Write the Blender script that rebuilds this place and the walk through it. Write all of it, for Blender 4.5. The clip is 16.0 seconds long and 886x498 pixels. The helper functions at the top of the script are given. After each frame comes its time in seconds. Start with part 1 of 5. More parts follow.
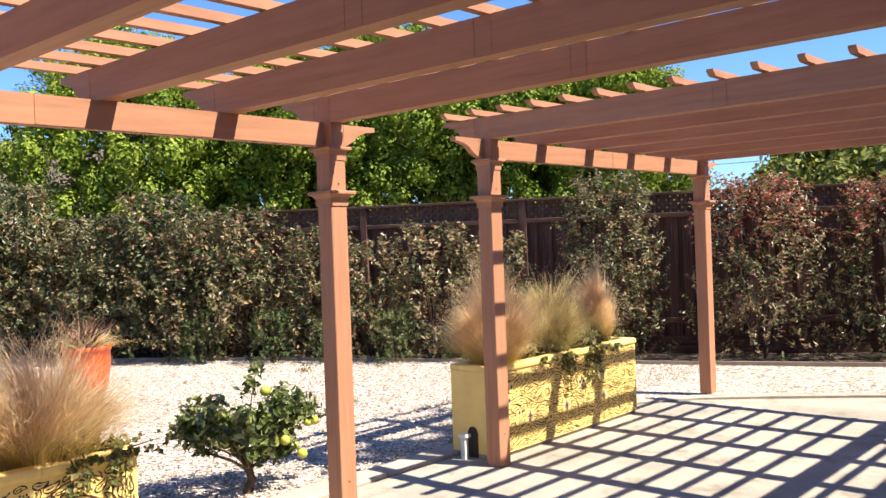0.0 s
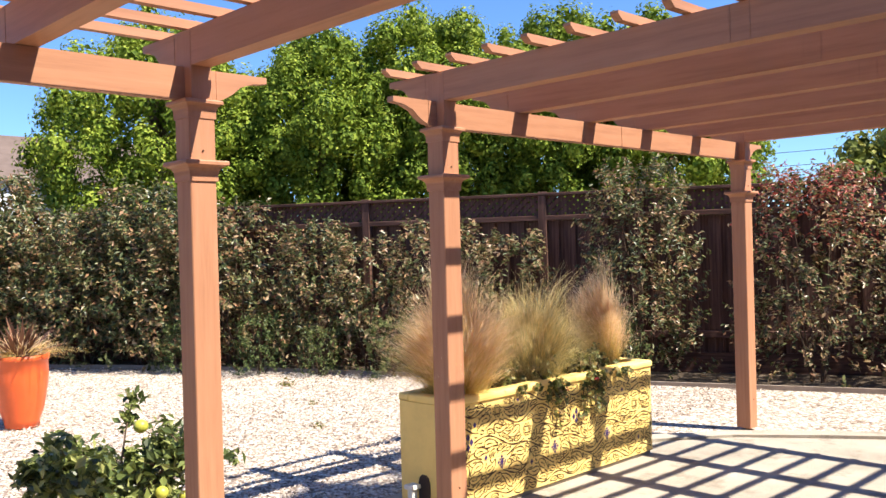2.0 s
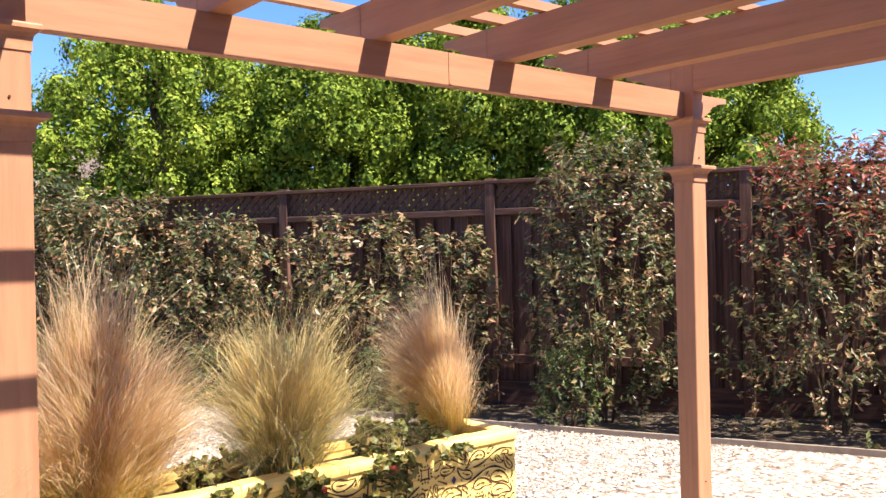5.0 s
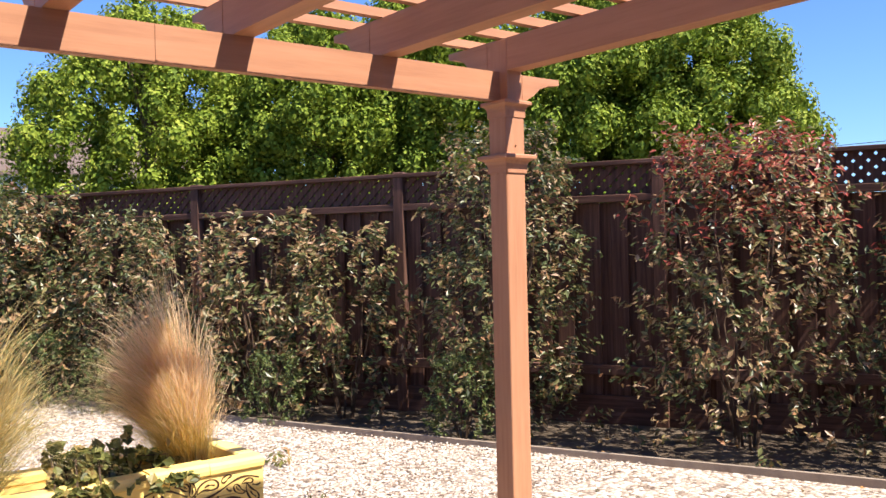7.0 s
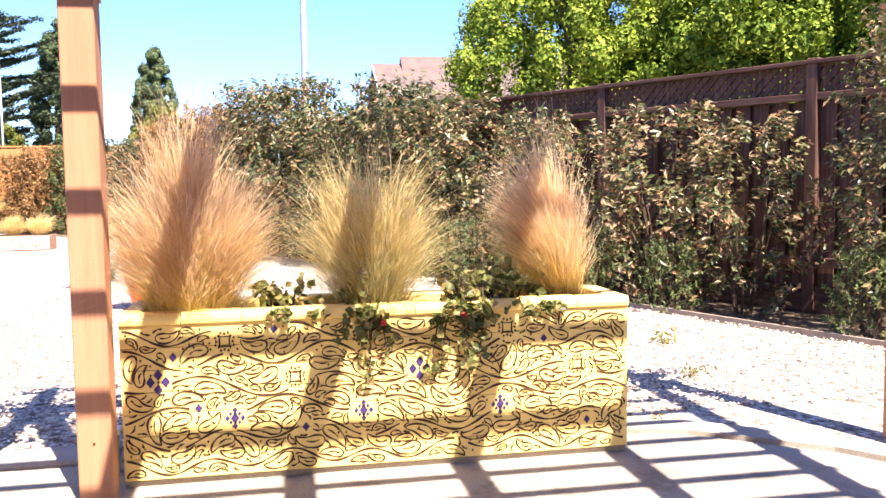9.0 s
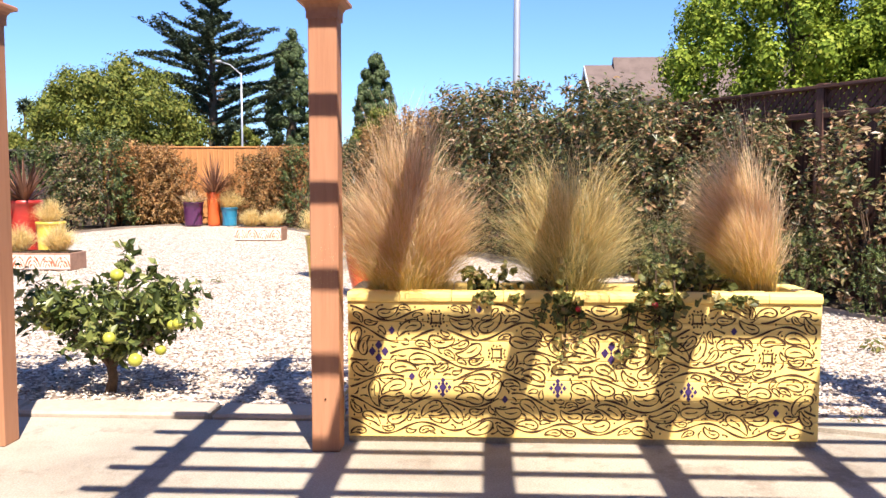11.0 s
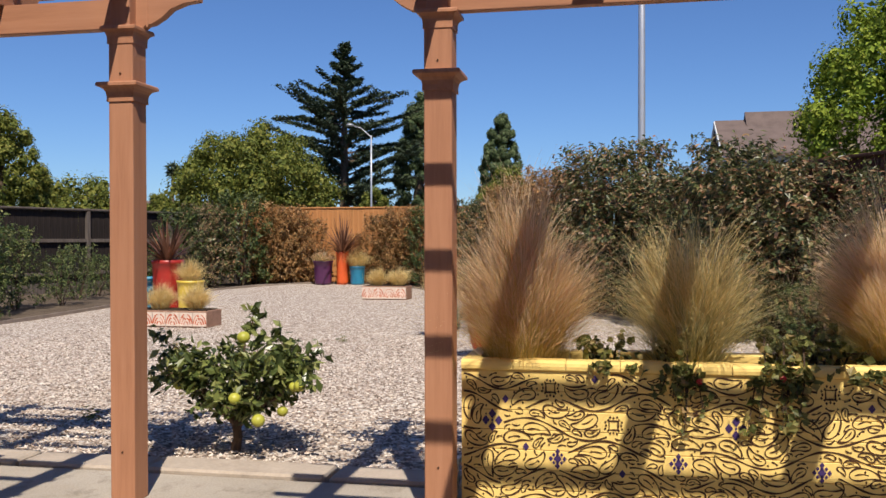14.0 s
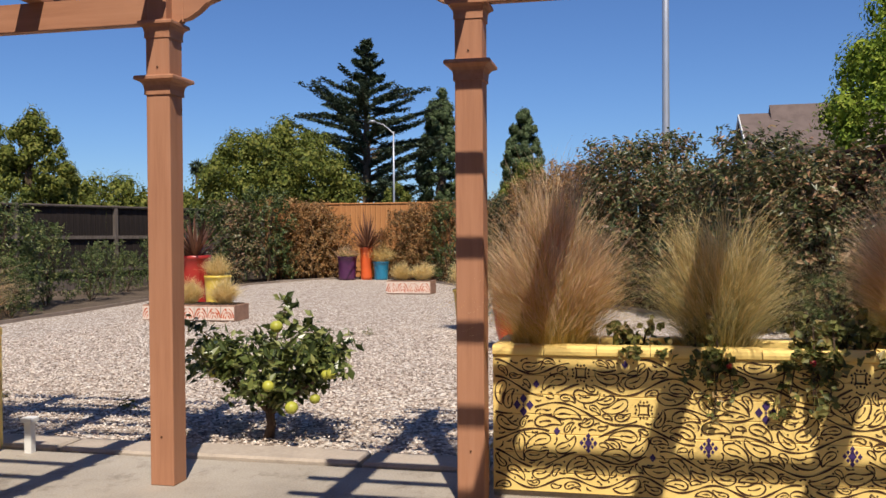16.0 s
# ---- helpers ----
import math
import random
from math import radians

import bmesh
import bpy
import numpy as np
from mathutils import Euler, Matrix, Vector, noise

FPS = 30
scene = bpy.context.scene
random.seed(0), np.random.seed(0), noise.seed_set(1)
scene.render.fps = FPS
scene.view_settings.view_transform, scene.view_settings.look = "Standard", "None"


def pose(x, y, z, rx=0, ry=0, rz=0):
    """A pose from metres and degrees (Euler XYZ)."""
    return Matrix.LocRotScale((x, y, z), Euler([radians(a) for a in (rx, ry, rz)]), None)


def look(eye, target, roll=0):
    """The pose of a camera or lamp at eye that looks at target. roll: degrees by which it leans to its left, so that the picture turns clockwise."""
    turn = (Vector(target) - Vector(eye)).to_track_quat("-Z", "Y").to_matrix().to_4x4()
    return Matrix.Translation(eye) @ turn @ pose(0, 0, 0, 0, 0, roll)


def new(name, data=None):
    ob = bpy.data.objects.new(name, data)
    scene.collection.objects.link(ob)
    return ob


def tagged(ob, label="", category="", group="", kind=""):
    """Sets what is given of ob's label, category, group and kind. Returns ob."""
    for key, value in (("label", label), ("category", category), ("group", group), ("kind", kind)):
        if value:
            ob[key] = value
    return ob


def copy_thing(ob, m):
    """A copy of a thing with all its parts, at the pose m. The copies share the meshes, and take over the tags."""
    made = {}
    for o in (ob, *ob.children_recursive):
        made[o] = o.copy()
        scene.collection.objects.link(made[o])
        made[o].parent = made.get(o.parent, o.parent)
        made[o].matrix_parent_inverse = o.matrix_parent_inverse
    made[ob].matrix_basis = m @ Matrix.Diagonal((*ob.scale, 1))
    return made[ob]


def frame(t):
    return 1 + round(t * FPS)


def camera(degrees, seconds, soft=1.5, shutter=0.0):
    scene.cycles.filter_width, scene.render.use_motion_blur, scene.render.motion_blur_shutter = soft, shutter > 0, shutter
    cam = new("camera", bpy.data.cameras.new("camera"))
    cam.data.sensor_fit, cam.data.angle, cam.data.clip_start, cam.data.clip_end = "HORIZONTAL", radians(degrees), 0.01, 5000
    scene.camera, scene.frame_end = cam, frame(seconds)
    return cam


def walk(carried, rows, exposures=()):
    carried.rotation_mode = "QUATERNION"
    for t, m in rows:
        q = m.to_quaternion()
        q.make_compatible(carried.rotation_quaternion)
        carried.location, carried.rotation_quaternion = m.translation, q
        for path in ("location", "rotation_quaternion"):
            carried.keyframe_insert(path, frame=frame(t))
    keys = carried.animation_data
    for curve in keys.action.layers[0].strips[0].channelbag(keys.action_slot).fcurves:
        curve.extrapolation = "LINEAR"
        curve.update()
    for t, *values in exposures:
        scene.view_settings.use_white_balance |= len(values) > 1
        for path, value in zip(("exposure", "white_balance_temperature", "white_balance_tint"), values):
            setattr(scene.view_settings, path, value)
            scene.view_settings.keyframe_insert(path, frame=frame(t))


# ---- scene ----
cam = camera(53.8, 16.0)
PATH = [
    (0, (0.125, 0.012, 1.524), (-1.206, 1.505, 1.509), -2.1),
    (0.5, (0.085, 0.372, 1.504), (-1.245, 1.866, 1.492), -2.0),
    (1, (-0.018, 0.728, 1.475), (-1.363, 2.208, 1.463), -1.8),
    (1.5, (-0.201, 1.12, 1.483), (-1.574, 2.575, 1.473), -1.7),
    (2, (-0.342, 1.473, 1.458), (-1.772, 2.872, 1.454), -1.5),
    (2.5, (-0.489, 1.838, 1.445), (-1.985, 3.164, 1.439), -1.6),
    (3, (-0.61, 2.242, 1.446), (-2.13, 3.541, 1.441), -1.6),
    (3.5, (-0.708, 2.666, 1.448), (-2.233, 3.96, 1.442), -1.5),
    (4, (-0.842, 3.117, 1.441), (-2.37, 4.408, 1.44), -1.5),
    (4.5, (-0.886, 3.563, 1.432), (-2.416, 4.85, 1.435), -1.4),
    (5, (-0.939, 4.02, 1.428), (-2.472, 5.304, 1.43), -1.2),
    (5.2, (-0.934, 4.154, 1.434), (-2.465, 5.44, 1.438), -1.2),
    (7.5, (-0.531, 5.257, 1.411), (-2.147, 6.435, 1.393), -1.4),
    (8, (-0.488, 5.239, 1.355), (-2.269, 6.143, 1.272), -0.6),
    (8.5, (-0.422, 5.254, 1.247), (-2.331, 5.834, 1.106), -0.5),
    (9, (-0.355, 5.289, 1.122), (-2.314, 5.663, 0.963), -0.7),
    (9.5, (-0.139, 5.27, 1.129), (-2.117, 5.512, 0.963), -0.1),
    (9.7, (-0.083, 5.282, 1.125), (-2.068, 5.471, 0.959), 0.0),
    (11.8, (-0.016, 5.292, 1.1), (-2.002, 5.082, 0.991), 0.0),
    (12, (-0.005, 5.288, 1.103), (-1.99, 5.056, 1.011), 0.0),
    (12.5, (0.025, 5.292, 1.109), (-1.955, 5.017, 1.05), -0.1),
    (13, (0.025, 5.301, 1.108), (-1.951, 4.994, 1.073), -0.1),
    (13.5, (-0.011, 5.325, 1.126), (-1.982, 4.99, 1.104), -0.1),
    (14, (-0.044, 5.34, 1.144), (-2.008, 4.959, 1.123), -0.1),
    (14.5, (-0.06, 5.328, 1.123), (-2.015, 4.904, 1.101), -0.2),
    (15, (-0.041, 5.334, 1.1), (-1.992, 4.894, 1.076), -0.2),
    (15.5, (-0.007, 5.325, 1.105), (-1.957, 4.883, 1.079), -0.3),
    (16, (0.021, 5.313, 1.108), (-1.932, 4.883, 1.079), -0.4),
]
walk(cam, [(t, look(eye, target, roll)) for t, eye, target, roll in PATH],
     [(0.0, 1.33, 6500, 9), (2.5, 1.33, 6500, 9), (5.0, 1.55, 6500, 11), (7.3, 1.27, 6500, 13), (8.2, 1.65, 6500, 16), (9.0, 2.05, 6500, 18), (9.7, 2.05, 6500, 18), (11.8, 0.66, 6500, 12), (12.6, 0.38, 6500, 12), (14, 0.24, 6500, 12), (16, 0.18, 6500, 12)])

# ---- world, sun, exposure ----
SUN = Vector((1.0, 0.38, 1.458)).normalized()
world = bpy.data.worlds.new("sky")
scene.world = world
world.use_nodes = True
wn = world.node_tree
wn.nodes.clear()
sky = wn.nodes.new("ShaderNodeTexSky")
sky.sky_type = "NISHITA"
sky.sun_disc = False
sky.sun_elevation = math.asin(SUN.z)
sky.sun_rotation = math.atan2(SUN.x, SUN.y)
sky.altitude = 20
sky.air_density = 1.0
sky.dust_density = 0.05
sky.ozone_density = 3.0
bg = wn.nodes.new("ShaderNodeBackground")
bg.inputs["Strength"].default_value = 0.071
wo = wn.nodes.new("ShaderNodeOutputWorld")
tint = wn.nodes.new("ShaderNodeMix")
tint.data_type, tint.blend_type = "RGBA", "MULTIPLY"
tint.inputs[0].default_value = 1.0
tint.inputs[7].default_value = (0.66, 0.9, 1.28, 1)
wn.links.new(sky.outputs[0], tint.inputs[6])
wn.links.new(tint.outputs[2], bg.inputs[0])
wn.links.new(bg.outputs[0], wo.inputs[0])
sun_data = bpy.data.lights.new("sun", "SUN")
sun_data.energy = 5.0
sun_data.angle = radians(0.53)
sun_data.color = (1.0, 0.92, 0.79)
sun_ob = new("sun", sun_data)
sun_ob.rotation_euler = SUN.to_track_quat("Z", "Y").to_euler()
sun_ob.location = (30, 8, 45)

# ---- materials ----


def nodes(name, rough=0.7, spec=0.3, metal=0.0):
    m = bpy.data.materials.new(name)
    m.use_nodes = True
    nt = m.node_tree
    b = nt.nodes["Principled BSDF"]
    b.inputs["Roughness"].default_value = rough
    b.inputs["Specular IOR Level"].default_value = spec
    b.inputs["Metallic"].default_value = metal
    return m, nt, b


def coords(nt, scale=(1, 1, 1)):
    tc = nt.nodes.new("ShaderNodeTexCoord")
    mp = nt.nodes.new("ShaderNodeMapping")
    mp.inputs["Scale"].default_value = scale
    nt.links.new(tc.outputs["Object"], mp.inputs["Vector"])
    return mp.outputs[0]


def noise_tex(nt, vec, scale, detail=4, rough=0.6):
    n = nt.nodes.new("ShaderNodeTexNoise")
    n.inputs["Scale"].default_value = scale
    n.inputs["Detail"].default_value = detail
    n.inputs["Roughness"].default_value = rough
    nt.links.new(vec, n.inputs["Vector"])
    return n.outputs["Fac"]


def ramp(nt, fac, stops):
    r = nt.nodes.new("ShaderNodeValToRGB")
    e = r.color_ramp.elements
    while len(e) < len(stops):
        e.new(0.5)
    for i, (p, c) in enumerate(stops):
        e[i].position = p
        e[i].color = (*c, 1)
    nt.links.new(fac, r.inputs[0])
    return r.outputs[0]


def mix(nt, fac, a, b, kind="MIX"):
    n = nt.nodes.new("ShaderNodeMix")
    n.data_type = "RGBA"
    n.blend_type = kind
    if isinstance(fac, (int, float)):
        n.inputs[0].default_value = fac
    else:
        nt.links.new(fac, n.inputs[0])
    for sock, v in ((n.inputs[6], a), (n.inputs[7], b)):
        if isinstance(v, tuple):
            sock.default_value = (*v, 1)
        else:
            nt.links.new(v, sock)
    return n.outputs[2]


def bump(nt, b, height, strength=0.3, dist=0.01):
    n = nt.nodes.new("ShaderNodeBump")
    n.inputs["Strength"].default_value = strength
    n.inputs["Distance"].default_value = dist
    nt.links.new(height, n.inputs["Height"])
    nt.links.new(n.outputs[0], b.inputs["Normal"])


def mat_wood(name, axis, dark, mid, light, rough=0.6, grain=1.0, relief=0.25):
    m, nt, b = nodes(name, rough, 0.25)
    s = [14 * grain] * 3
    s[axis] = 0.9 * grain
    v = coords(nt, tuple(s))
    g = noise_tex(nt, v, 2.2, 6, 0.65)
    blot = noise_tex(nt, coords(nt), 2.3, 3, 0.5)
    c = ramp(nt, g, [(0.3, dark), (0.5, mid), (0.75, light)])
    c = mix(nt, ramp(nt, blot, [(0.35, (0, 0, 0)), (0.75, (0.4, 0.4, 0.4))]), c, dark)
    oi = nt.nodes.new("ShaderNodeObjectInfo")
    c = mix(nt, 0.3, c, ramp(nt, oi.outputs["Random"], [(0, (0.7, 0.7, 0.7)), (1, (1, 1, 1))]), "MULTIPLY")
    nt.links.new(c, b.inputs["Base Color"])
    bump(nt, b, g, relief, 0.004)
    return m


def mat_plain(name, col, rough=0.6, spec=0.3, var=0.25, scale=6.0, relief=0.15, metal=0.0):
    m, nt, b = nodes(name, rough, spec, metal)
    v = coords(nt)
    big = noise_tex(nt, v, scale, 5, 0.65)
    fine = noise_tex(nt, v, scale * 14, 3, 0.6)
    lo = tuple(x * (1 - var) for x in col)
    hi = tuple(min(0.95, x * (1 + var * 0.6)) for x in col)
    c = ramp(nt, big, [(0.3, lo), (0.55, col), (0.8, hi)])
    c = mix(nt, 0.25 * min(1, var * 3), c, ramp(nt, fine, [(0.35, lo), (0.65, hi)]))
    nt.links.new(c, b.inputs["Base Color"])
    if relief:
        bump(nt, b, fine, relief, 0.004)
    return m


def mat_leaf(name, stops, rough=0.4, spec=0.5, through_light=0.25, patch=0.0, patch_scale=1.3):
    m, nt, b = nodes(name, rough, spec)
    gi = nt.nodes.new("ShaderNodeNewGeometry")
    oi = nt.nodes.new("ShaderNodeObjectInfo")
    add = nt.nodes.new("ShaderNodeMath")
    add.operation = "MULTIPLY_ADD"
    add.inputs[1].default_value = 0.22
    add.inputs[2].default_value = -0.11
    nt.links.new(oi.outputs["Random"], add.inputs[0])
    sm = nt.nodes.new("ShaderNodeMath")
    sm.operation = "ADD"
    nt.links.new(gi.outputs["Random Per Island"], sm.inputs[0])
    nt.links.new(add.outputs[0], sm.inputs[1])
    fac = sm.outputs[0]
    if patch:
        # whole sprays run greener or drier together
        pn = nt.nodes.new("ShaderNodeMath")
        pn.operation = "MULTIPLY_ADD"
        nt.links.new(noise_tex(nt, coords(nt), patch_scale, 3, 0.6), pn.inputs[0])
        pn.inputs[1].default_value = 2.4 * patch
        pn.inputs[2].default_value = -1.2 * patch
        both = nt.nodes.new("ShaderNodeMath")
        both.operation = "ADD"
        nt.links.new(fac, both.inputs[0])
        nt.links.new(pn.outputs[0], both.inputs[1])
        fac = both.outputs[0]
    c = ramp(nt, fac, stops)
    nt.links.new(c, b.inputs["Base Color"])
    tr = nt.nodes.new("ShaderNodeBsdfTranslucent")
    nt.links.new(c, tr.inputs[0])
    mx = nt.nodes.new("ShaderNodeMixShader")
    mx.inputs[0].default_value = through_light
    nt.links.new(b.outputs[0], mx.inputs[1])
    nt.links.new(tr.outputs[0], mx.inputs[2])
    nt.links.new(mx.outputs[0], nt.nodes["Material Output"].inputs[0])
    return m


WOOD = [mat_wood("stained_redwood_" + "xyz"[i], i, (0.37, 0.17, 0.095), (0.45, 0.215, 0.12), (0.5, 0.25, 0.145), 0.55, 1.0, 0.12) for i in range(3)]
FENCE_DARK = [mat_wood("weathered_fence_" + "xyz"[i], i, (0.045, 0.022, 0.016), (0.115, 0.056, 0.04), (0.23, 0.12, 0.088), 0.8, 1.0, 0.5) for i in range(3)]
FENCE_OLD = [mat_wood("blackened_fence_" + "xyz"[i], i, (0.012, 0.009, 0.008), (0.026, 0.019, 0.016), (0.05, 0.036, 0.03), 0.85, 1.0, 0.4) for i in range(3)]
FENCE_GREY = mat_wood("grey_weathered_timber", 2, (0.07, 0.055, 0.046), (0.13, 0.105, 0.088), (0.2, 0.165, 0.14), 0.85, 1.0, 0.4)
FENCE_NEW = mat_wood("new_cedar_boards", 2, (0.36, 0.15, 0.05), (0.5, 0.22, 0.075), (0.6, 0.3, 0.12), 0.7)
YELLOW = mat_plain("yellow_paint", (0.92, 0.66, 0.215), 0.55, 0.3, 0.12, 5.0, 0.2)
INK = mat_plain("dark_brown_paint", (0.075, 0.038, 0.02), 0.6, 0.2, 0.3, 9.0, 0.05)
VIOLET = mat_plain("violet_paint", (0.055, 0.03, 0.12), 0.55, 0.3, 0.2, 9.0, 0.05)
SOIL = mat_plain("dark_soil", (0.07, 0.048, 0.033), 0.95, 0.1, 0.5, 9.0, 0.8)
BARK = mat_plain("bark", (0.14, 0.095, 0.065), 0.9, 0.15, 0.4, 12.0, 0.7)
STEM = mat_plain("thin_stem", (0.095, 0.062, 0.042), 0.8, 0.15, 0.35, 12.0, 0.4)
STEEL = mat_plain("galvanised_steel", (0.5, 0.51, 0.53), 0.45, 0.5, 0.1, 2.0, 0.02, 0.6)
WHITE = mat_plain("white_plastic", (0.75, 0.74, 0.7), 0.5, 0.4, 0.1, 8.0, 0.03)
STUCCO = mat_plain("cream_stucco", (0.62, 0.55, 0.45), 0.9, 0.1, 0.12, 3.0, 0.5)
ROOF = mat_plain("brown_shingle", (0.15, 0.112, 0.098), 0.9, 0.15, 0.3, 1.6, 0.6)
SIDING = mat_plain("pale_blue_grey_siding", (0.68, 0.72, 0.77), 0.7, 0.2, 0.12, 1.2, 0.1)
GLASS_DARK = mat_plain("dark_window_glass", (0.05, 0.06, 0.075), 0.1, 0.6, 0.1, 2.0, 0.0)


def mat_gravel():
    m, nt, b = nodes("pale_gravel", 0.9, 0.15)
    v = coords(nt)
    vo = nt.nodes.new("ShaderNodeTexVoronoi")
    vo.inputs["Scale"].default_value = 35
    nt.links.new(v, vo.inputs["Vector"])
    sep = nt.nodes.new("ShaderNodeSeparateColor")
    nt.links.new(vo.outputs["Color"], sep.inputs[0])
    c = ramp(nt, sep.outputs[0], [(0.0, (0.16, 0.115, 0.092)), (0.22, (0.43, 0.34, 0.275)), (0.55, (0.64, 0.55, 0.465)), (1.0, (0.88, 0.82, 0.74))])
    edge = ramp(nt, vo.outputs["Distance"], [(0.2, (1, 1, 1)), (0.72, (0.5, 0.47, 0.44))])
    c = mix(nt, 1.0, c, edge, "MULTIPLY")
    big = noise_tex(nt, v, 0.9, 5, 0.6)
    c = mix(nt, ramp(nt, big, [(0.45, (0, 0, 0)), (0.8, (0.45, 0.45, 0.45))]), c, (0.42, 0.35, 0.29))
    nt.links.new(c, b.inputs["Base Color"])
    inv = ramp(nt, vo.outputs["Distance"], [(0.0, (1, 1, 1)), (0.7, (0, 0, 0))])
    bump(nt, b, inv, 0.7, 0.012)
    return m


def mat_concrete():
    m, nt, b = nodes("worn_concrete", 0.85, 0.2)
    v = coords(nt)
    big = noise_tex(nt, v, 1.1, 6, 0.65)
    mid = noise_tex(nt, v, 7, 5, 0.7)
    fine = noise_tex(nt, v, 120, 3, 0.6)
    c = ramp(nt, big, [(0.32, (0.2, 0.165, 0.125)), (0.5, (0.315, 0.27, 0.21)), (0.72, (0.42, 0.37, 0.3))])
    c = mix(nt, ramp(nt, mid, [(0.5, (0, 0, 0)), (0.72, (0.5, 0.5, 0.5))]), c, (0.33, 0.285, 0.235))
    c = mix(nt, 0.25, c, ramp(nt, fine, [(0.35, (0.3, 0.27, 0.23)), (0.65, (0.66, 0.6, 0.53))]))
    stain = noise_tex(nt, v, 2.6, 8, 0.75)
    c = mix(nt, ramp(nt, stain, [(0.53, (0, 0, 0)), (0.62, (0.55, 0.55, 0.55))]), c, (0.17, 0.14, 0.105))
    nt.links.new(c, b.inputs["Base Color"])
    bump(nt, b, fine, 0.25, 0.003)
    return m


GRAVEL, CONCRETE = mat_gravel(), mat_concrete()
KERB = mat_plain("pale_poured_concrete", (0.43, 0.36, 0.29), 0.9, 0.15, 0.3, 4.0, 0.5)


def mat_earth():
    m, nt, b = nodes("dry_earth", 0.95, 0.1)
    v = coords(nt)
    big = noise_tex(nt, v, 1.5, 6, 0.7)
    fine = noise_tex(nt, v, 40, 4, 0.7)
    c = ramp(nt, big, [(0.3, (0.085, 0.062, 0.045)), (0.6, (0.15, 0.115, 0.085)), (0.85, (0.24, 0.19, 0.14))])
    c = mix(nt, ramp(nt, fine, [(0.55, (0, 0, 0)), (0.7, (0.7, 0.7, 0.7))]), c, (0.05, 0.04, 0.025))
    nt.links.new(c, b.inputs["Base Color"])
    bump(nt, b, fine, 0.8, 0.03)
    return m


EARTH = mat_earth()
HEDGE_LEAF = mat_leaf("photinia_leaf", [(0.0, (0.028, 0.038, 0.014)), (0.3, (0.09, 0.115, 0.04)), (0.55, (0.18, 0.185, 0.072)), (0.74, (0.29, 0.21, 0.1)), (0.9, (0.36, 0.18, 0.095)), (1.0, (0.4, 0.28, 0.16))], 0.38, 0.4, 0.3, 0.5, 2.6)
SHRUB_GREEN = mat_leaf("dark_green_shrub_leaf", [(0.0, (0.025, 0.045, 0.013)), (0.45, (0.085, 0.12, 0.034)), (0.8, (0.16, 0.2, 0.06)), (1.0, (0.26, 0.26, 0.1))], 0.42, 0.35, 0.28, 0.4, 2.2)
HEDGE_BROWN = mat_leaf("dry_photinia_leaf", [(0.0, (0.08, 0.065, 0.022)), (0.35, (0.24, 0.145, 0.05)), (0.7, (0.44, 0.22, 0.08)), (1.0, (0.58, 0.36, 0.15))], 0.5, 0.4, 0.3, 0.4, 2.4)
RED_LEAF = mat_leaf("young_red_leaf", [(0.0, (0.26, 0.045, 0.03)), (0.6, (0.45, 0.09, 0.065)), (1.0, (0.52, 0.2, 0.13))], 0.4, 0.4, 0.3)
TREE_LEAF = mat_leaf("bright_tree_leaf", [(0.0, (0.075, 0.12, 0.013)), (0.4, (0.15, 0.215, 0.021)), (0.75, (0.24, 0.305, 0.034)), (1.0, (0.35, 0.39, 0.06))], 0.65, 0.15, 0.22, 0.3)
OLIVE_LEAF = mat_leaf("olive_tree_leaf", [(0.0, (0.055, 0.075, 0.012)), (0.5, (0.14, 0.165, 0.028)), (1.0, (0.25, 0.24, 0.05))], 0.6, 0.2, 0.22, 0.3)
CONIFER_LEAF = mat_leaf("conifer_needle", [(0.0, (0.025, 0.042, 0.024)), (0.5, (0.055, 0.082, 0.045)), (1.0, (0.11, 0.135, 0.075))], 0.6, 0.3, 0.15)
POPLAR_LEAF = mat_leaf("poplar_leaf", [(0.0, (0.05, 0.08, 0.03)), (0.5, (0.1, 0.14, 0.055)), (1.0, (0.16, 0.19, 0.085))], 0.6, 0.25, 0.22)
CITRUS_LEAF = mat_leaf("citrus_leaf", [(0.0, (0.035, 0.05, 0.016)), (0.4, (0.09, 0.12, 0.032)), (0.75, (0.19, 0.22, 0.06)), (1.0, (0.33, 0.34, 0.12))], 0.32, 0.45, 0.25)
VINE_LEAF = mat_leaf("geranium_leaf", [(0.0, (0.07, 0.08, 0.02)), (0.5, (0.16, 0.17, 0.045)), (0.75, (0.26, 0.22, 0.07)), (1.0, (0.38, 0.23, 0.1))], 0.5, 0.35, 0.25)
GRASS_GOLD = mat_leaf("feather_grass_blade", [(0.0, (0.52, 0.35, 0.07)), (0.5, (0.72, 0.53, 0.16)), (1.0, (0.86, 0.7, 0.32))], 0.5, 0.3, 0.5)
GRASS_PLUME = mat_leaf("feather_grass_plume", [(0.0, (0.64, 0.42, 0.23)), (0.5, (0.83, 0.6, 0.37)), (1.0, (0.93, 0.76, 0.51))], 0.55, 0.3, 0.5)
GRASS_GREEN = mat_leaf("green_grass_blade", [(0.0, (0.23, 0.22, 0.08)), (0.6, (0.47, 0.41, 0.17)), (1.0, (0.72, 0.62, 0.34))], 0.5, 0.3, 0.45)
GRASS_STRAW = mat_leaf("straw_grass_blade", [(0.0, (0.62, 0.46, 0.17)), (0.5, (0.8, 0.62, 0.28)), (1.0, (0.9, 0.76, 0.42))], 0.5, 0.3, 0.5)
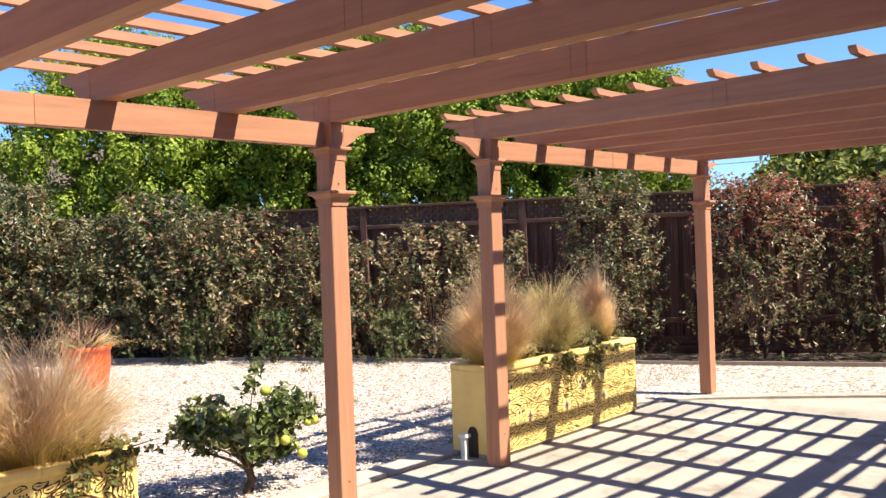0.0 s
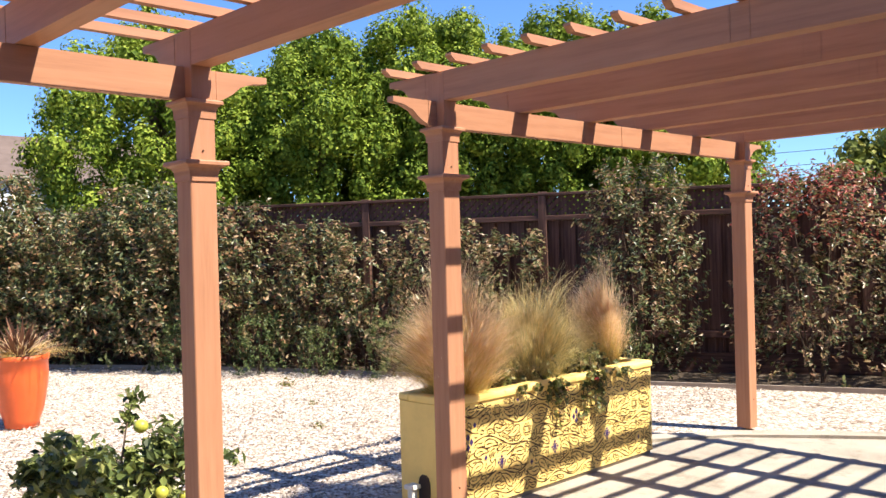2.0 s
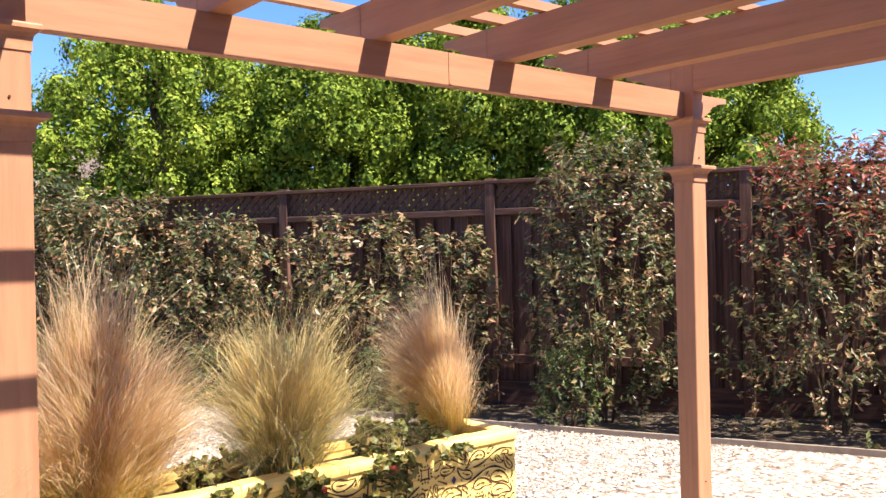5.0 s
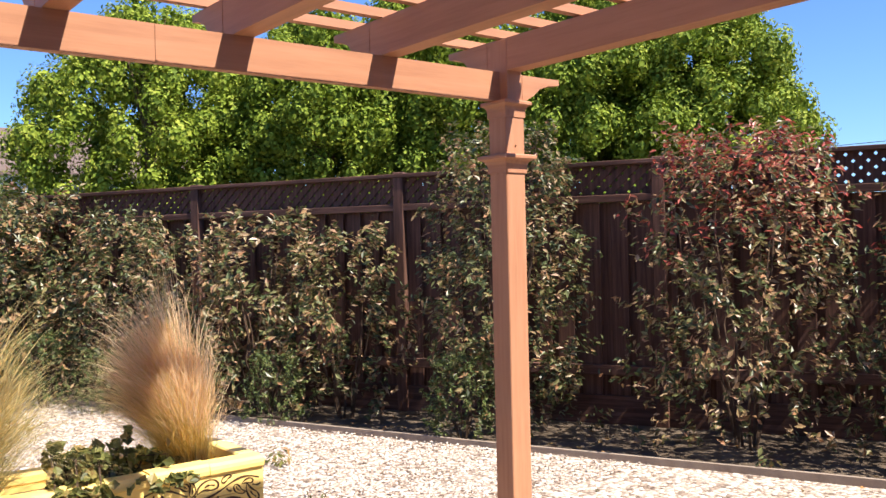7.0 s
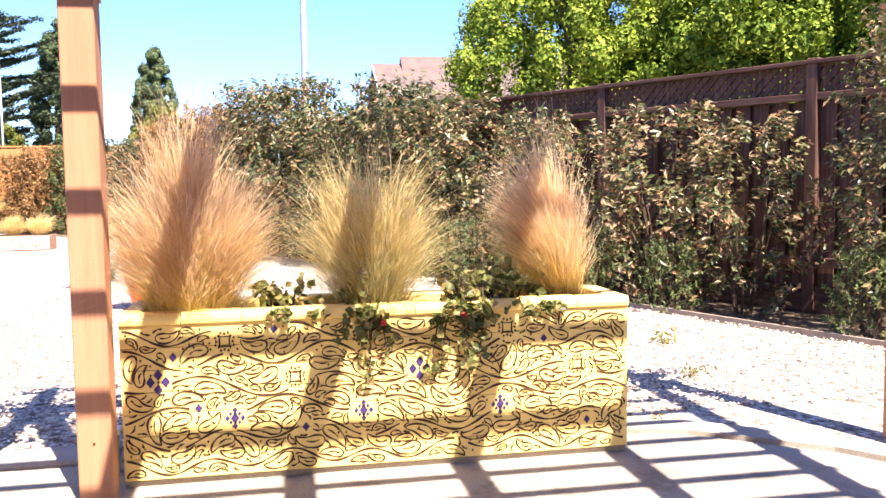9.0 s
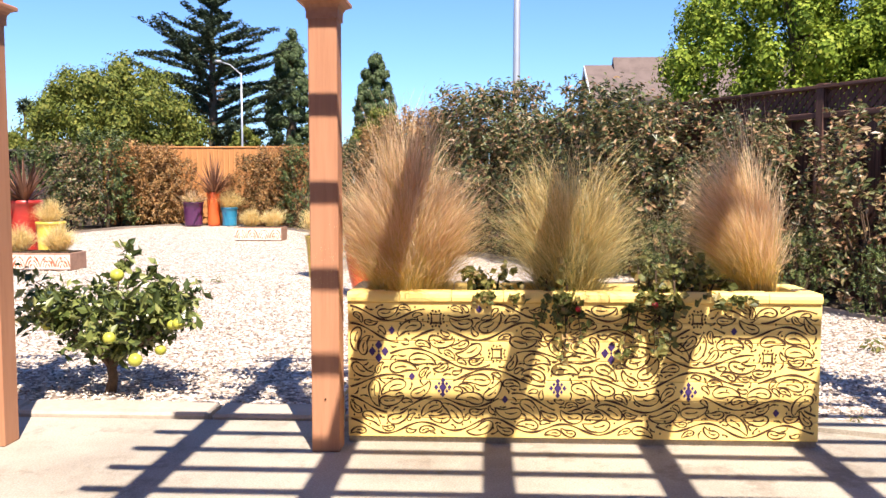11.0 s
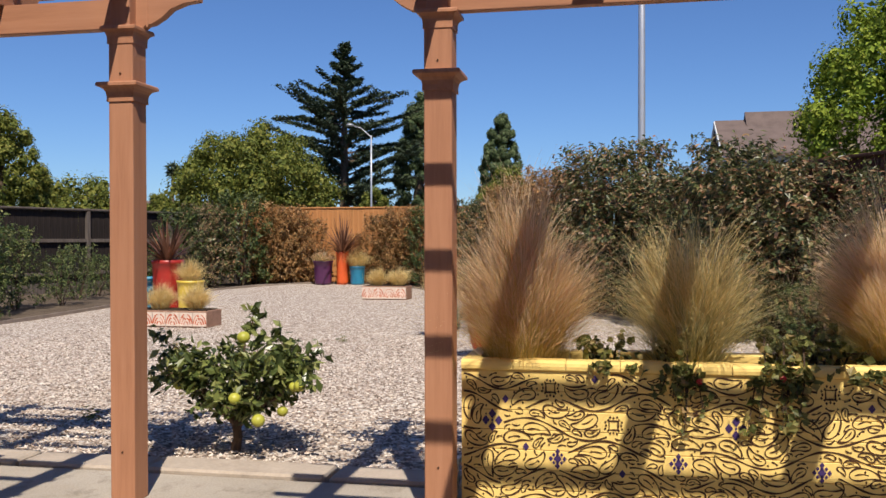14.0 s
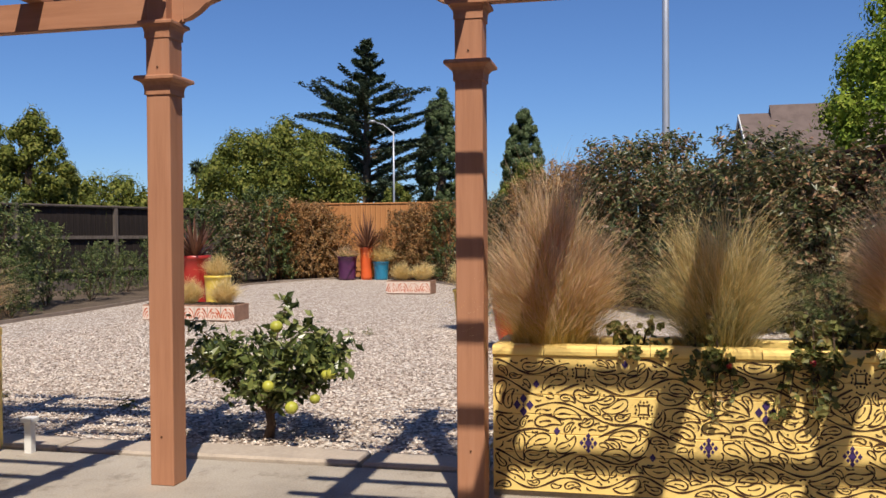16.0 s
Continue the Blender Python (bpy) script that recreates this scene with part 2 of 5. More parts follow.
CITRUS_FRUIT = mat_plain("green_yellow_citrus_peel", (0.42, 0.42, 0.06), 0.4, 0.45, 0.35, 12.0, 0.15)
POT_COLOURS = {
    "orange": (0.68, 0.11, 0.025), "purple": (0.085, 0.022, 0.075), "blue": (0.02, 0.2, 0.33),
    "red": (0.36, 0.028, 0.02), "yellow": (0.7, 0.5, 0.07), "mustard": (0.5, 0.34, 0.05), "teal": (0.03, 0.2, 0.2)}
POT_MAT = {k: mat_plain(k + "_glaze", v, 0.35, 0.5, 0.15, 5.0, 0.03) for k, v in POT_COLOURS.items()}

# ---- mesh helpers ----


def link_mesh(name, bm, mat, parent=None, label="", smooth=False):
    me = bpy.data.meshes.new(name)
    bm.to_mesh(me)
    bm.free()
    me.materials.append(mat)
    if smooth:
        me.polygons.foreach_set("use_smooth", [True] * len(me.polygons))
    ob = new(name, me)
    if parent:
        ob.parent = parent
    if label:
        ob["label"] = label
    return ob


def part(name, bm, mat, parent, label="", smooth=False):
    return link_mesh(name, bm, mat, parent, label, smooth)


def thing(name, label, category, m=None, group="", kind=""):
    e = new(name)
    e.empty_display_size = 0.1
    if m:
        e.matrix_world = m
    return tagged(e, label, category, group, kind)


def arrays(name, verts, faces, mat, parent=None, label="", smooth=False):
    me = bpy.data.meshes.new(name)
    me.from_pydata(np.asarray(verts).reshape(-1, 3).tolist(), [], np.asarray(faces).tolist())
    me.materials.append(mat)
    if smooth:
        me.polygons.foreach_set("use_smooth", [True] * len(me.polygons))
    ob = new(name, me)
    if parent:
        ob.parent = parent
    if label:
        ob["label"] = label
    return ob


def add_box(bm, lo, hi, bev=0.0):
    sx, sy, sz = (hi[i] - lo[i] for i in range(3))
    c = [(lo[i] + hi[i]) / 2 for i in range(3)]
    r = bmesh.ops.create_cube(bm, size=1.0, matrix=Matrix.Translation(c) @ Matrix.Diagonal((sx, sy, sz, 1)))
    if bev:
        es = list({e for v in r["verts"] for e in v.link_edges})
        bmesh.ops.bevel(bm, geom=es, offset=bev, segments=1, affect="EDGES")
    return bm


def box(lo, hi, bev=0.0):
    return add_box(bmesh.new(), lo, hi, bev)


def rings(profile, segs=24, square=False, jitter=0.0, seed=0):
    """A turned body from (radius, height) pairs; square=True gives a square body."""
    rnd = random.Random(seed)
    bm = bmesh.new()
    prev = None
    for r, z in profile:
        ring = []
        for k in range(4 if square else segs):
            a = (k + 0.5) * math.pi / 2 if square else 2 * math.pi * k / segs
            rr = r * (math.sqrt(2) if square else 1) * (1 + rnd.uniform(-jitter, jitter))
            ring.append(bm.verts.new((rr * math.cos(a), rr * math.sin(a), z)))
        if prev:
            n = len(ring)
            for k in range(n):
                bm.faces.new((prev[k], prev[(k + 1) % n], ring[(k + 1) % n], ring[k]))
        else:
            bm.faces.new(list(reversed(ring)))
        prev = ring
    bm.faces.new(prev)
    return bm


def prism(outline, lo, hi, axis):
    """Extrudes a closed outline of pairs along axis ('x' or 'y'); pairs are (other horizontal, z)."""
    bm = bmesh.new()
    rows = []
    for d in (lo, hi):
        rows.append([bm.verts.new((d, a, z) if axis == "x" else (a, d, z)) for a, z in outline])
    n = len(outline)
    for k in range(n):
        bm.faces.new((rows[0][k], rows[0][(k + 1) % n], rows[1][(k + 1) % n], rows[1][k]))
    bm.faces.new(list(reversed(rows[0])))
    bm.faces.new(rows[1])
    bmesh.ops.recalc_face_normals(bm, faces=bm.faces)
    return bm


def tube(points, radii, segs=7, bm=None):
    bm = bm or bmesh.new()
    prev = None
    pts = [Vector(p) for p in points]
    for i, p in enumerate(pts):
        d = (pts[min(i + 1, len(pts) - 1)] - pts[max(i - 1, 0)]).normalized()
        u = d.orthogonal().normalized()
        if prev:
            u = (prev[1] - d * prev[1].dot(d)).normalized()
        w = d.cross(u)
        ring = [bm.verts.new(p + radii[i] * (u * math.cos(2 * math.pi * k / segs) + w * math.sin(2 * math.pi * k / segs))) for k in range(segs)]
        if prev:
            for k in range(segs):
                bm.faces.new((prev[0][k], prev[0][(k + 1) % segs], ring[(k + 1) % segs], ring[k]))
        prev = (ring, u)
    bm.faces.new(prev[0])
    return bm


def leaf_cloud(name, P, N, size, mat, parent, rng, aspect=0.42, fold=0.18, droop=0.0, label=""):
    """Leaves as folded diamonds at P, facing N."""
    n = len(P)
    N = N + rng.normal(0, 1e-3, (n, 3))
    N /= np.linalg.norm(N, axis=1)[:, None]
    R = rng.normal(0, 1, (n, 3))
    R[:, 2] -= droop
    L = R - N * np.sum(R * N, axis=1)[:, None]
    L /= np.linalg.norm(L, axis=1)[:, None]
    W = np.cross(N, L)
    s = np.asarray(size).reshape(-1, 1)
    a = P - L * s * 0.5
    c = P + L * s * 0.5
    b = P + W * s * aspect * 0.5 - L * s * 0.05 + N * s * fold * 0.5
    d = P - W * s * aspect * 0.5 - L * s * 0.05 + N * s * fold * 0.5
    V = np.stack([a, b, c, d], axis=1).reshape(-1, 3)
    i = np.arange(n) * 4
    F = np.concatenate([np.stack([i, i + 1, i + 2], 1), np.stack([i, i + 2, i + 3], 1)])
    return arrays(name, V, F, mat, parent, label)


def unit(rng, n):
    v = rng.normal(0, 1, (n, 3))
    return v / np.linalg.norm(v, axis=1)[:, None]

# ---- setting: ground, patio, house behind the camera ----


def flat(name, outline, z, mat, label, category, thick=0.12):
    bm = bmesh.new()
    top = [bm.verts.new((x, y, z)) for x, y in outline]
    bot = [bm.verts.new((x, y, z - thick)) for x, y in outline]
    n = len(outline)
    bm.faces.new(top)
    bm.faces.new(list(reversed(bot)))
    for k in range(n):
        bm.faces.new((top[k], bot[k], bot[(k + 1) % n], top[(k + 1) % n]))
    bmesh.ops.recalc_face_normals(bm, faces=bm.faces)
    return tagged(link_mesh(name, bm, mat), label, category, kind="structure")


def ground_sheet():
    bm = bmesh.new()
    bm.faces.new([bm.verts.new((1500 * math.cos(a * math.pi / 16), 1500 * math.sin(a * math.pi / 16), -0.06)) for a in range(32)])
    return tagged(link_mesh("ground", bm, EARTH), "bare dry brown earth reaching to the horizon", "ground", kind="structure")


ground_sheet()

CURB = [(-1.0, 11.05), (-3.25, 10.14), (-5.24, 9.27), (-7.5, 8.34), (-9.85, 7.36), (-11.5, 6.45), (-13.9, 4.9), (-18.0, 2.4), (-20.8, 0.4)]
FAR_EDGE = [(-22.4, -0.6), (-22.5, -2.4), (-20.7, -3.5), (-18.2, -3.75), (-12.9, -3.15), (-10.05, -2.95), (-8.0, -3.0), (-4.2, -3.2)]


def gravel_bed():
    """Raked gravel, a gently uneven sheet inside its edging."""
    bm = bmesh.new()
    outline = CURB + FAR_EDGE + [(0.3, -3.2), (0.3, 11.4)]
    vs = [bm.verts.new((x, y, 0.0)) for x, y in outline]
    f = bm.faces.new(vs)
    bmesh.ops.triangulate(bm, faces=[f])
    for _ in range(5):
        es = [e for e in bm.edges if e.calc_length() > 0.8]
        bmesh.ops.subdivide_edges(bm, edges=es, cuts=1)
        bmesh.ops.triangulate(bm, faces=bm.faces)
    for v in bm.verts:
        v.co.z = -0.025 + 0.02 * noise.noise(Vector((v.co.x * 0.9, v.co.y * 0.9, 0)))
        if v.co.x > -4.4:
            v.co.z = min(v.co.z, -0.02)
    bmesh.ops.recalc_face_normals(bm, faces=bm.faces)
    return tagged(link_mesh("gravel_bed", bm, GRAVEL, smooth=True), "pale pinkish grey gravel with scattered weeds", "gravel", kind="structure")


gravel_bed()
PATIO = [(1.4, -3.0), (1.4, 9.6), (-0.4, 9.2), (-1.6, 8.72), (-2.35, 8.25), (-2.95, 7.85), (-3.45, 7.5), (-3.8, 7.05), (-3.97, 6.6), (-3.97, -3.0)]
flat("patio", PATIO, 0.0, CONCRETE, "worn beige concrete patio with hairline stains", "patio")


def ribbon_curb(name, pts, width, height, mat, label):
    """Edging that follows a line, laid on the ground."""
    bm = bmesh.new()
    prev = None
    P = [Vector((x, y, 0)) for x, y in pts]
    for i, p in enumerate(P):
        d = (P[min(i + 1, len(P) - 1)] - P[max(i - 1, 0)]).normalized()
        w = Vector((-d.y, d.x, 0)) * width / 2
        row = [bm.verts.new(p + s * w + Vector((0, 0, z))) for s, z in ((1, -0.08), (1, height), (-1, height), (-1, -0.08))]
        if prev:
            for k in range(4):
                bm.faces.new((prev[k], prev[(k + 1) % 4], row[(k + 1) % 4], row[k]))
        else:
            bm.faces.new(row)
        prev = row
    bm.faces.new(prev)
    bmesh.ops.recalc_face_normals(bm, faces=bm.faces)
    return tagged(link_mesh(name, bm, mat), label, "edging", kind="structure")


EDGE_WOOD = mat_plain("grey_bender_board", (0.3, 0.24, 0.19), 0.85, 0.15, 0.3, 6.0, 0.3)
ribbon_curb("trim", CURB, 0.03, 0.025, EDGE_WOOD, "thin weathered wooden garden edging")
ribbon_curb("trim", FAR_EDGE, 0.03, 0.025, EDGE_WOOD, "thin weathered wooden garden edging")
ribbon_curb("kerb", [(-1.5, 8.9), (-2.4, 8.38), (-3.05, 7.95), (-3.55, 7.57), (-3.92, 7.08), (-4.08, 6.6)], 0.16, 0.012, CONCRETE, "pale poured concrete kerb at the edge of the patio")
for k, (a, b) in enumerate(((-2.9, 0.2), (0.22, 2.35), (2.37, 3.05), (3.07, 4.0), (4.02, 4.62), (4.64, 6.58))):
    tagged(link_mesh("kerb", box((-4.215, a, -0.1), (-3.982, b, 0.02 + 0.005 * (k % 2)), 0.012), KERB), "pale poured concrete kerb between patio and gravel", "kerb", kind="structure")


def house_behind():
    w = tagged(link_mesh("wall_house", box((1.3, -6, -0.05), (1.5, 12, 2.6)), STUCCO), "cream stucco house wall behind the patio", "wall", kind="structure")
    bm = prism([(0.42, 2.5), (0.42, 2.62), (5.0, 4.4), (5.0, 4.25)], -6.5, 12.5, "y")
    tagged(link_mesh("roof_house", bm, ROOF), "brown shingle roof with a deep eave", "roof", kind="structure")
    tagged(link_mesh("trim", box((0.36, -6.5, 2.42), (0.418, 12.5, 2.6)), WOOD[1]), "reddish brown fascia board under the eave", "trim", kind="structure")


house_behind()

# ---- pergolas ----
FRONT, PW = -3.51, 0.115
BEAM_LO, BEAM_HI, RAFT_HI = 2.076, 2.208, 2.357


def collar(parent, z, tall, out):
    """A moulded collar of three stepped mitred boards round a post."""
    h = PW / 2
    prof = [(h + 0.002, z), (h + 0.15 * out, z), (h + 0.15 * out, z + 0.3 * tall), (h + 0.22 * out, z + 0.5 * tall), (h + 0.4 * out, z + 0.65 * tall),
            (h + 0.7 * out, z + 0.74 * tall), (h + out, z + 0.79 * tall), (h + out, z + 0.93 * tall), (h + 0.9 * out, z + tall), (h + 0.002, z + tall)]
    return part("collar", rings(prof, square=True), WOOD[0], parent)


def corbel(outline_len, z0, z1, direction):
    """The ogee-cut end of a beam, as pairs from the square part outwards."""
    h = z1 - z0
    pts = [(0.0, z0), (0.24, z0), (0.26, z0 + 0.07 * h), (0.36, z0 + 0.12 * h), (0.5, z0 + 0.32 * h), (0.62, z0 + 0.58 * h), (0.8, z0 + 0.74 * h), (1.0, z0 + 0.8 * h), (1.0, z1), (0.0, z1)]
    return [(direction * outline_len * a, z) for a, z in pts]


def pergola(label, y_lo, y_hi, bays):
    p = thing("pergola", label, "pergola", Matrix.Translation((FRONT - PW / 2, y_lo, 0)), "pair of pergolas")
    span = y_hi - y_lo
    h = PW / 2
    for y in (0.0, span):
        bm = box((-h, y - h, 0.0), (h, y + h, BEAM_LO), 0.004)
        add_box(bm, (-h + 0.004, y - h + 0.012, BEAM_LO), (h + 0.003, y + h - 0.012, RAFT_HI - 0.006), 0.003)
        post = part("post", bm, WOOD[2], p)
        for z, tall, out in ((1.748, 0.082, 0.039), (2.0, 0.074, 0.026)):
            c = collar(post, z, tall, out)
            c.location = (0, y, 0)
        for z in (0.22, 1.87):
            part("screw", rings([(0.004, 0), (0.004, 0.004)], 8), INK, post).matrix_basis = pose(h, y, z, 0, 90, 0)
    # front beam in two lengths with ogee ends
    oh = 0.34
    seam = span * 0.5
    out_lo = [(-a, z) for a, z in corbel(oh, BEAM_LO, BEAM_HI, 1)]
    bm = prism([(seam - 0.0015, BEAM_HI), (seam - 0.0015, BEAM_LO)] + out_lo[1:-1], -h + 0.02, h - 0.05, "y")
    for v in bm.verts:
        v.co.x, v.co.y = v.co.y, v.co.x
    bm2 = prism([(seam + 0.0015, BEAM_HI), (seam + 0.0015, BEAM_LO)] + [(span + a, z) for a, z in corbel(oh, BEAM_LO, BEAM_HI, 1)[1:-1]], -h + 0.02, h - 0.0495, "y")
    for v in bm2.verts:
        v.co.x, v.co.y = v.co.y, v.co.x
    for b in (bm, bm2):
        bmesh.ops.recalc_face_normals(b, faces=b.faces)
        part("beam", b, WOOD[1], p)
    for y in (-0.1, span + 0.1, seam):
        part("seam_cover", box((h - 0.0495, y - 0.004, BEAM_LO + 0.001), (h - 0.0475, y + 0.004, BEAM_HI - 0.001)), WOOD[1], p)
    # rafters run back to the house, each with an ogee tail
    rw = 0.0425
    house_x = 0.35 - (FRONT - PW / 2)
    for k in range(bays + 1):
        y = span * k / bays
        zj = 0.003 * math.sin(k * 2.1)
        outline = [(house_x, RAFT_HI + zj), (house_x, BEAM_HI + 0.001)] + [(-h - a, z) for a, z in corbel(0.3, BEAM_HI + 0.001, RAFT_HI + zj, 1)[1:-1]]
        bm = prism(outline, y - rw, y + rw, "y")
        r = part("rafter", bm, WOOD[0], p)
        for xs, w in ((1.62, 0.004), (1.7, 0.004), (-h - 0.02, 0.004)):
            part("joint", box((xs, y - rw - 0.0016, BEAM_HI + 0.004), (xs + w, y + rw + 0.0016, RAFT_HI - 0.004)), WOOD[0], r)
    # cross slats
    x = -2.845 - 0.239 * 4 - (FRONT - PW / 2)
    while x < house_x - 0.1:
        a, b = -0.19, span + 0.11
        t0, t1 = RAFT_HI + 0.003, RAFT_HI + 0.039
        bm = prism([(a, t1), (a, t1 - 0.012), (a + 0.03, t0), (b - 0.03, t0), (b, t1 - 0.012), (b, t1)], x - 0.02, x + 0.02, "x")
        part("slat", bm, WOOD[1], p)
        x += 0.239
    part("rear_beam", box((-0.315 - (FRONT - PW / 2), -0.2, BEAM_LO), (-0.27 - (FRONT - PW / 2), span + 0.2, BEAM_HI - 0.001), 0.003), WOOD[1], p)
    return p


A_Y, B_Y, C_Y = 3.241, 4.647, 7.888
pergola("reddish brown wooden pergola with open slats beside a yellow planter", B_Y, C_Y, 5)
pergola("reddish brown wooden pergola with moulded posts by the citrus tree", A_Y - (C_Y - B_Y), A_Y, 5)

# ---- fences ----


def fence(label, start, end, height, mats, lattice, spacing=2.38, board=0.14, gap=0.02, group="garden fences", low=0.12):
    S, E = Vector((*start, 0)), Vector((*end, 0))
    d = E - S
    L = d.length
    f = thing("fence", label, "fence", Matrix.Translation(S) @ Matrix.Rotation(math.atan2(d.y, d.x), 4, "Z"), group)
    top_board = height - (0.33 if lattice else 0.05)
    n = max(1, round(L / spacing))
    rnd = random.Random(int(L * 100))
    for k in range(n + 1):
        x = L * k / n
        bm = box((x - 0.05, -0.05, -0.06), (x + 0.05, 0.05, height + 0.02), 0.006)
        part("post", bm, mats[3] if len(mats) > 3 else mats[2], f)
    x = 0.06
    base = bpy.data.meshes.new("board")
    bm = box((0, -0.01, 0), (board, 0.01, 1.0), 0.002)
    bm.to_mesh(base)
    bm.free()
    base.materials.append(mats[2])
    while x < L - board:
        o = new("board", base)
        o.parent = f
        z0 = low + rnd.uniform(0, 0.03)
        o.matrix_basis = Matrix.Translation((x, rnd.uniform(0.028, 0.036), z0)) @ Matrix.Diagonal((1, 1, top_board - z0, 1))
        if gap > 0.03:
            o2 = new("board", base)
            o2.parent = f
            o2.matrix_basis = Matrix.Translation((x + board * 0.5 + gap * 0.5, 0.075, z0)) @ Matrix.Diagonal((1, 1, top_board - z0, 1))
        x += board + gap * rnd.uniform(0.6, 1.3)
    for z, hgt, name in ((top_board, 0.06, "rail"), (low + 0.22, 0.08, "rail"), (height - 0.03, 0.035, "cap")) + (() if lattice else ((low + 0.98, 0.08, "rail"),)):
        part(name, box((-0.05, -0.045 if name == "rail" else -0.06, z), (L + 0.05, 0.015 if name == "rail" else 0.07, z + hgt), 0.004), mats[0], f)
    part("kickboard", box((-0.02, -0.022, -0.06), (L + 0.02, 0.018, low + 0.05)), mats[0], f)
    if lattice:
        bm = bmesh.new()
        z0, z1 = top_board + 0.062, height - 0.032
        hh = z1 - z0
        step = 0.1
        x = 0.05
        while x < L - hh:
            for sgn, yy in ((1, 0.0), (-1, 0.011)):
                a, b = (x, x + hh) if sgn > 0 else (x + hh, x)
                w = 0.035
                q = [bm.verts.new((a - w, yy, z0)), bm.verts.new((a + w, yy, z0)), bm.verts.new((b + w, yy, z1)), bm.verts.new((b - w, yy, z1))]
                q2 = [bm.verts.new(v.co + Vector((0, 0.009, 0))) for v in q]
                bm.faces.new(q)
                bm.faces.new(list(reversed(q2)))
                for i in range(4):
                    bm.faces.new((q[i], q2[i], q2[(i + 1) % 4], q[(i + 1) % 4]))
            x += step
        bmesh.ops.recalc_face_normals(bm, faces=bm.faces)
        part("lattice", bm, mats[2], f)
    return f


FDX, FDY = math.cos(radians(27.5)), math.sin(radians(27.5))
fx = lambda s: (-7.08 + FDX * s, 9.78 + FDY * s)
fence("dark weathered board fence with a lattice top behind the hedge", fx(-2.32 * 7), fx(2.32 * 5), 2.08, FENCE_DARK, True, 2.32, gap=0.075)
fence("sunlit orange cedar board fence at the back of the garden", (-23.7, 1.6), (-23.5, -5.0), 2.06, [FENCE_NEW] * 3, False, 2.4, 0.14, 0.006)
fence("dark weathered board fence with exposed rails", (-11.5, -9.3), (-23.6, -5.25), 1.88, [FENCE_GREY, FENCE_OLD[1], FENCE_OLD[2], FENCE_GREY], False, 2.45, 0.14, 0.008)

# ---- shrubs ----


def shrub_mesh(name, seed, label, height, radius, mat, n_leaf=5600, leaf=0.068, tips=None, category="shrub", group="hedge along the fence"):
    rng = np.random.default_rng(seed)
    rnd = random.Random(seed)
    e = thing(name, label, category, None, group)
    bm = bmesh.new()
    for k in range(9):
        a = rnd.uniform(0, 2 * math.pi)
        r = radius * rnd.uniform(0.2, 0.75)
        top = Vector((r * math.cos(a), r * math.sin(a), height * rnd.uniform(0.6, 0.98)))
        pts = [Vector((0.06 * math.cos(a), 0.06 * math.sin(a), -0.06))]
        for i in range(1, 6):
            t = i / 5
            pts.append(pts[0].lerp(top, t) + Vector((rnd.uniform(-1, 1), rnd.uniform(-1, 1), 0)) * 0.05 * radius)
        tube(pts, [0.012 * (1 - 0.75 * i / 5) for i in range(6)], 5, bm)
    part("stem", bm, STEM, e)
    # leaf sprays gathered on twigs
    m = n_leaf // 12
    C = []
    for k in range(m):
        zz = height * (rnd.random() ** 0.8) * 0.97 + 0.06
        taper = 1.0 - 0.35 * max(0, zz / height - 0.55) / 0.45
        a = rnd.uniform(0, 2 * math.pi)
        lump = 1 + 0.28 * noise.noise(Vector((3 * math.cos(a) + seed, 3 * math.sin(a), zz * 2.2)))
        r = radius * taper * lump * math.sqrt(rnd.uniform(0.15, 1.0))
        C.append((r * math.cos(a), r * math.sin(a), zz))
    C = np.array(C)
    idx = np.repeat(np.arange(m), 12)
    # every spray is a shoot that points up and out, its leaves set round it
    shoot = C * np.array([1, 1, 0]) / radius * 0.6 + rng.normal(0, 0.35, (m, 3)) + np.array([0, 0, 0.75])
    shoot /= np.linalg.norm(shoot, axis=1)[:, None]
    along = np.tile(np.linspace(-0.5, 0.5, 12), m)[:, None] * rng.uniform(0.12, 0.24, (m, 1))[idx]
    P = C[idx] + shoot[idx] * along + unit(rng, len(idx)) * (rng.uniform(0.2, 1, (len(idx), 1)) * 0.045)
    P[:, 2] = np.maximum(P[:, 2], 0.04)
    out = P * np.array([1, 1, 0.25])
    out /= np.maximum(np.linalg.norm(out, axis=1), 1e-6)[:, None]
    N = out * 0.5 + unit(rng, len(P)) * 0.7 + np.array([0, 0, 0.55])
    S = rng.uniform(0.6, 1.2, len(P)) * leaf
    if tips:
        top = rng.random(len(P)) < np.clip((P[:, 2] / height - 0.55) * 1.3, 0, 0.42)
        leaf_cloud("young_leaves", P[top], N[top], S[top], tips, e, rng, 0.36, 0.2, 0.2, "red young leaves")
        P, N, S = P[~top], N[~top], S[~top]
    leaf_cloud("leaves", P, N, S, mat, e, rng, 0.42, 0.2, 0.15)
    return e


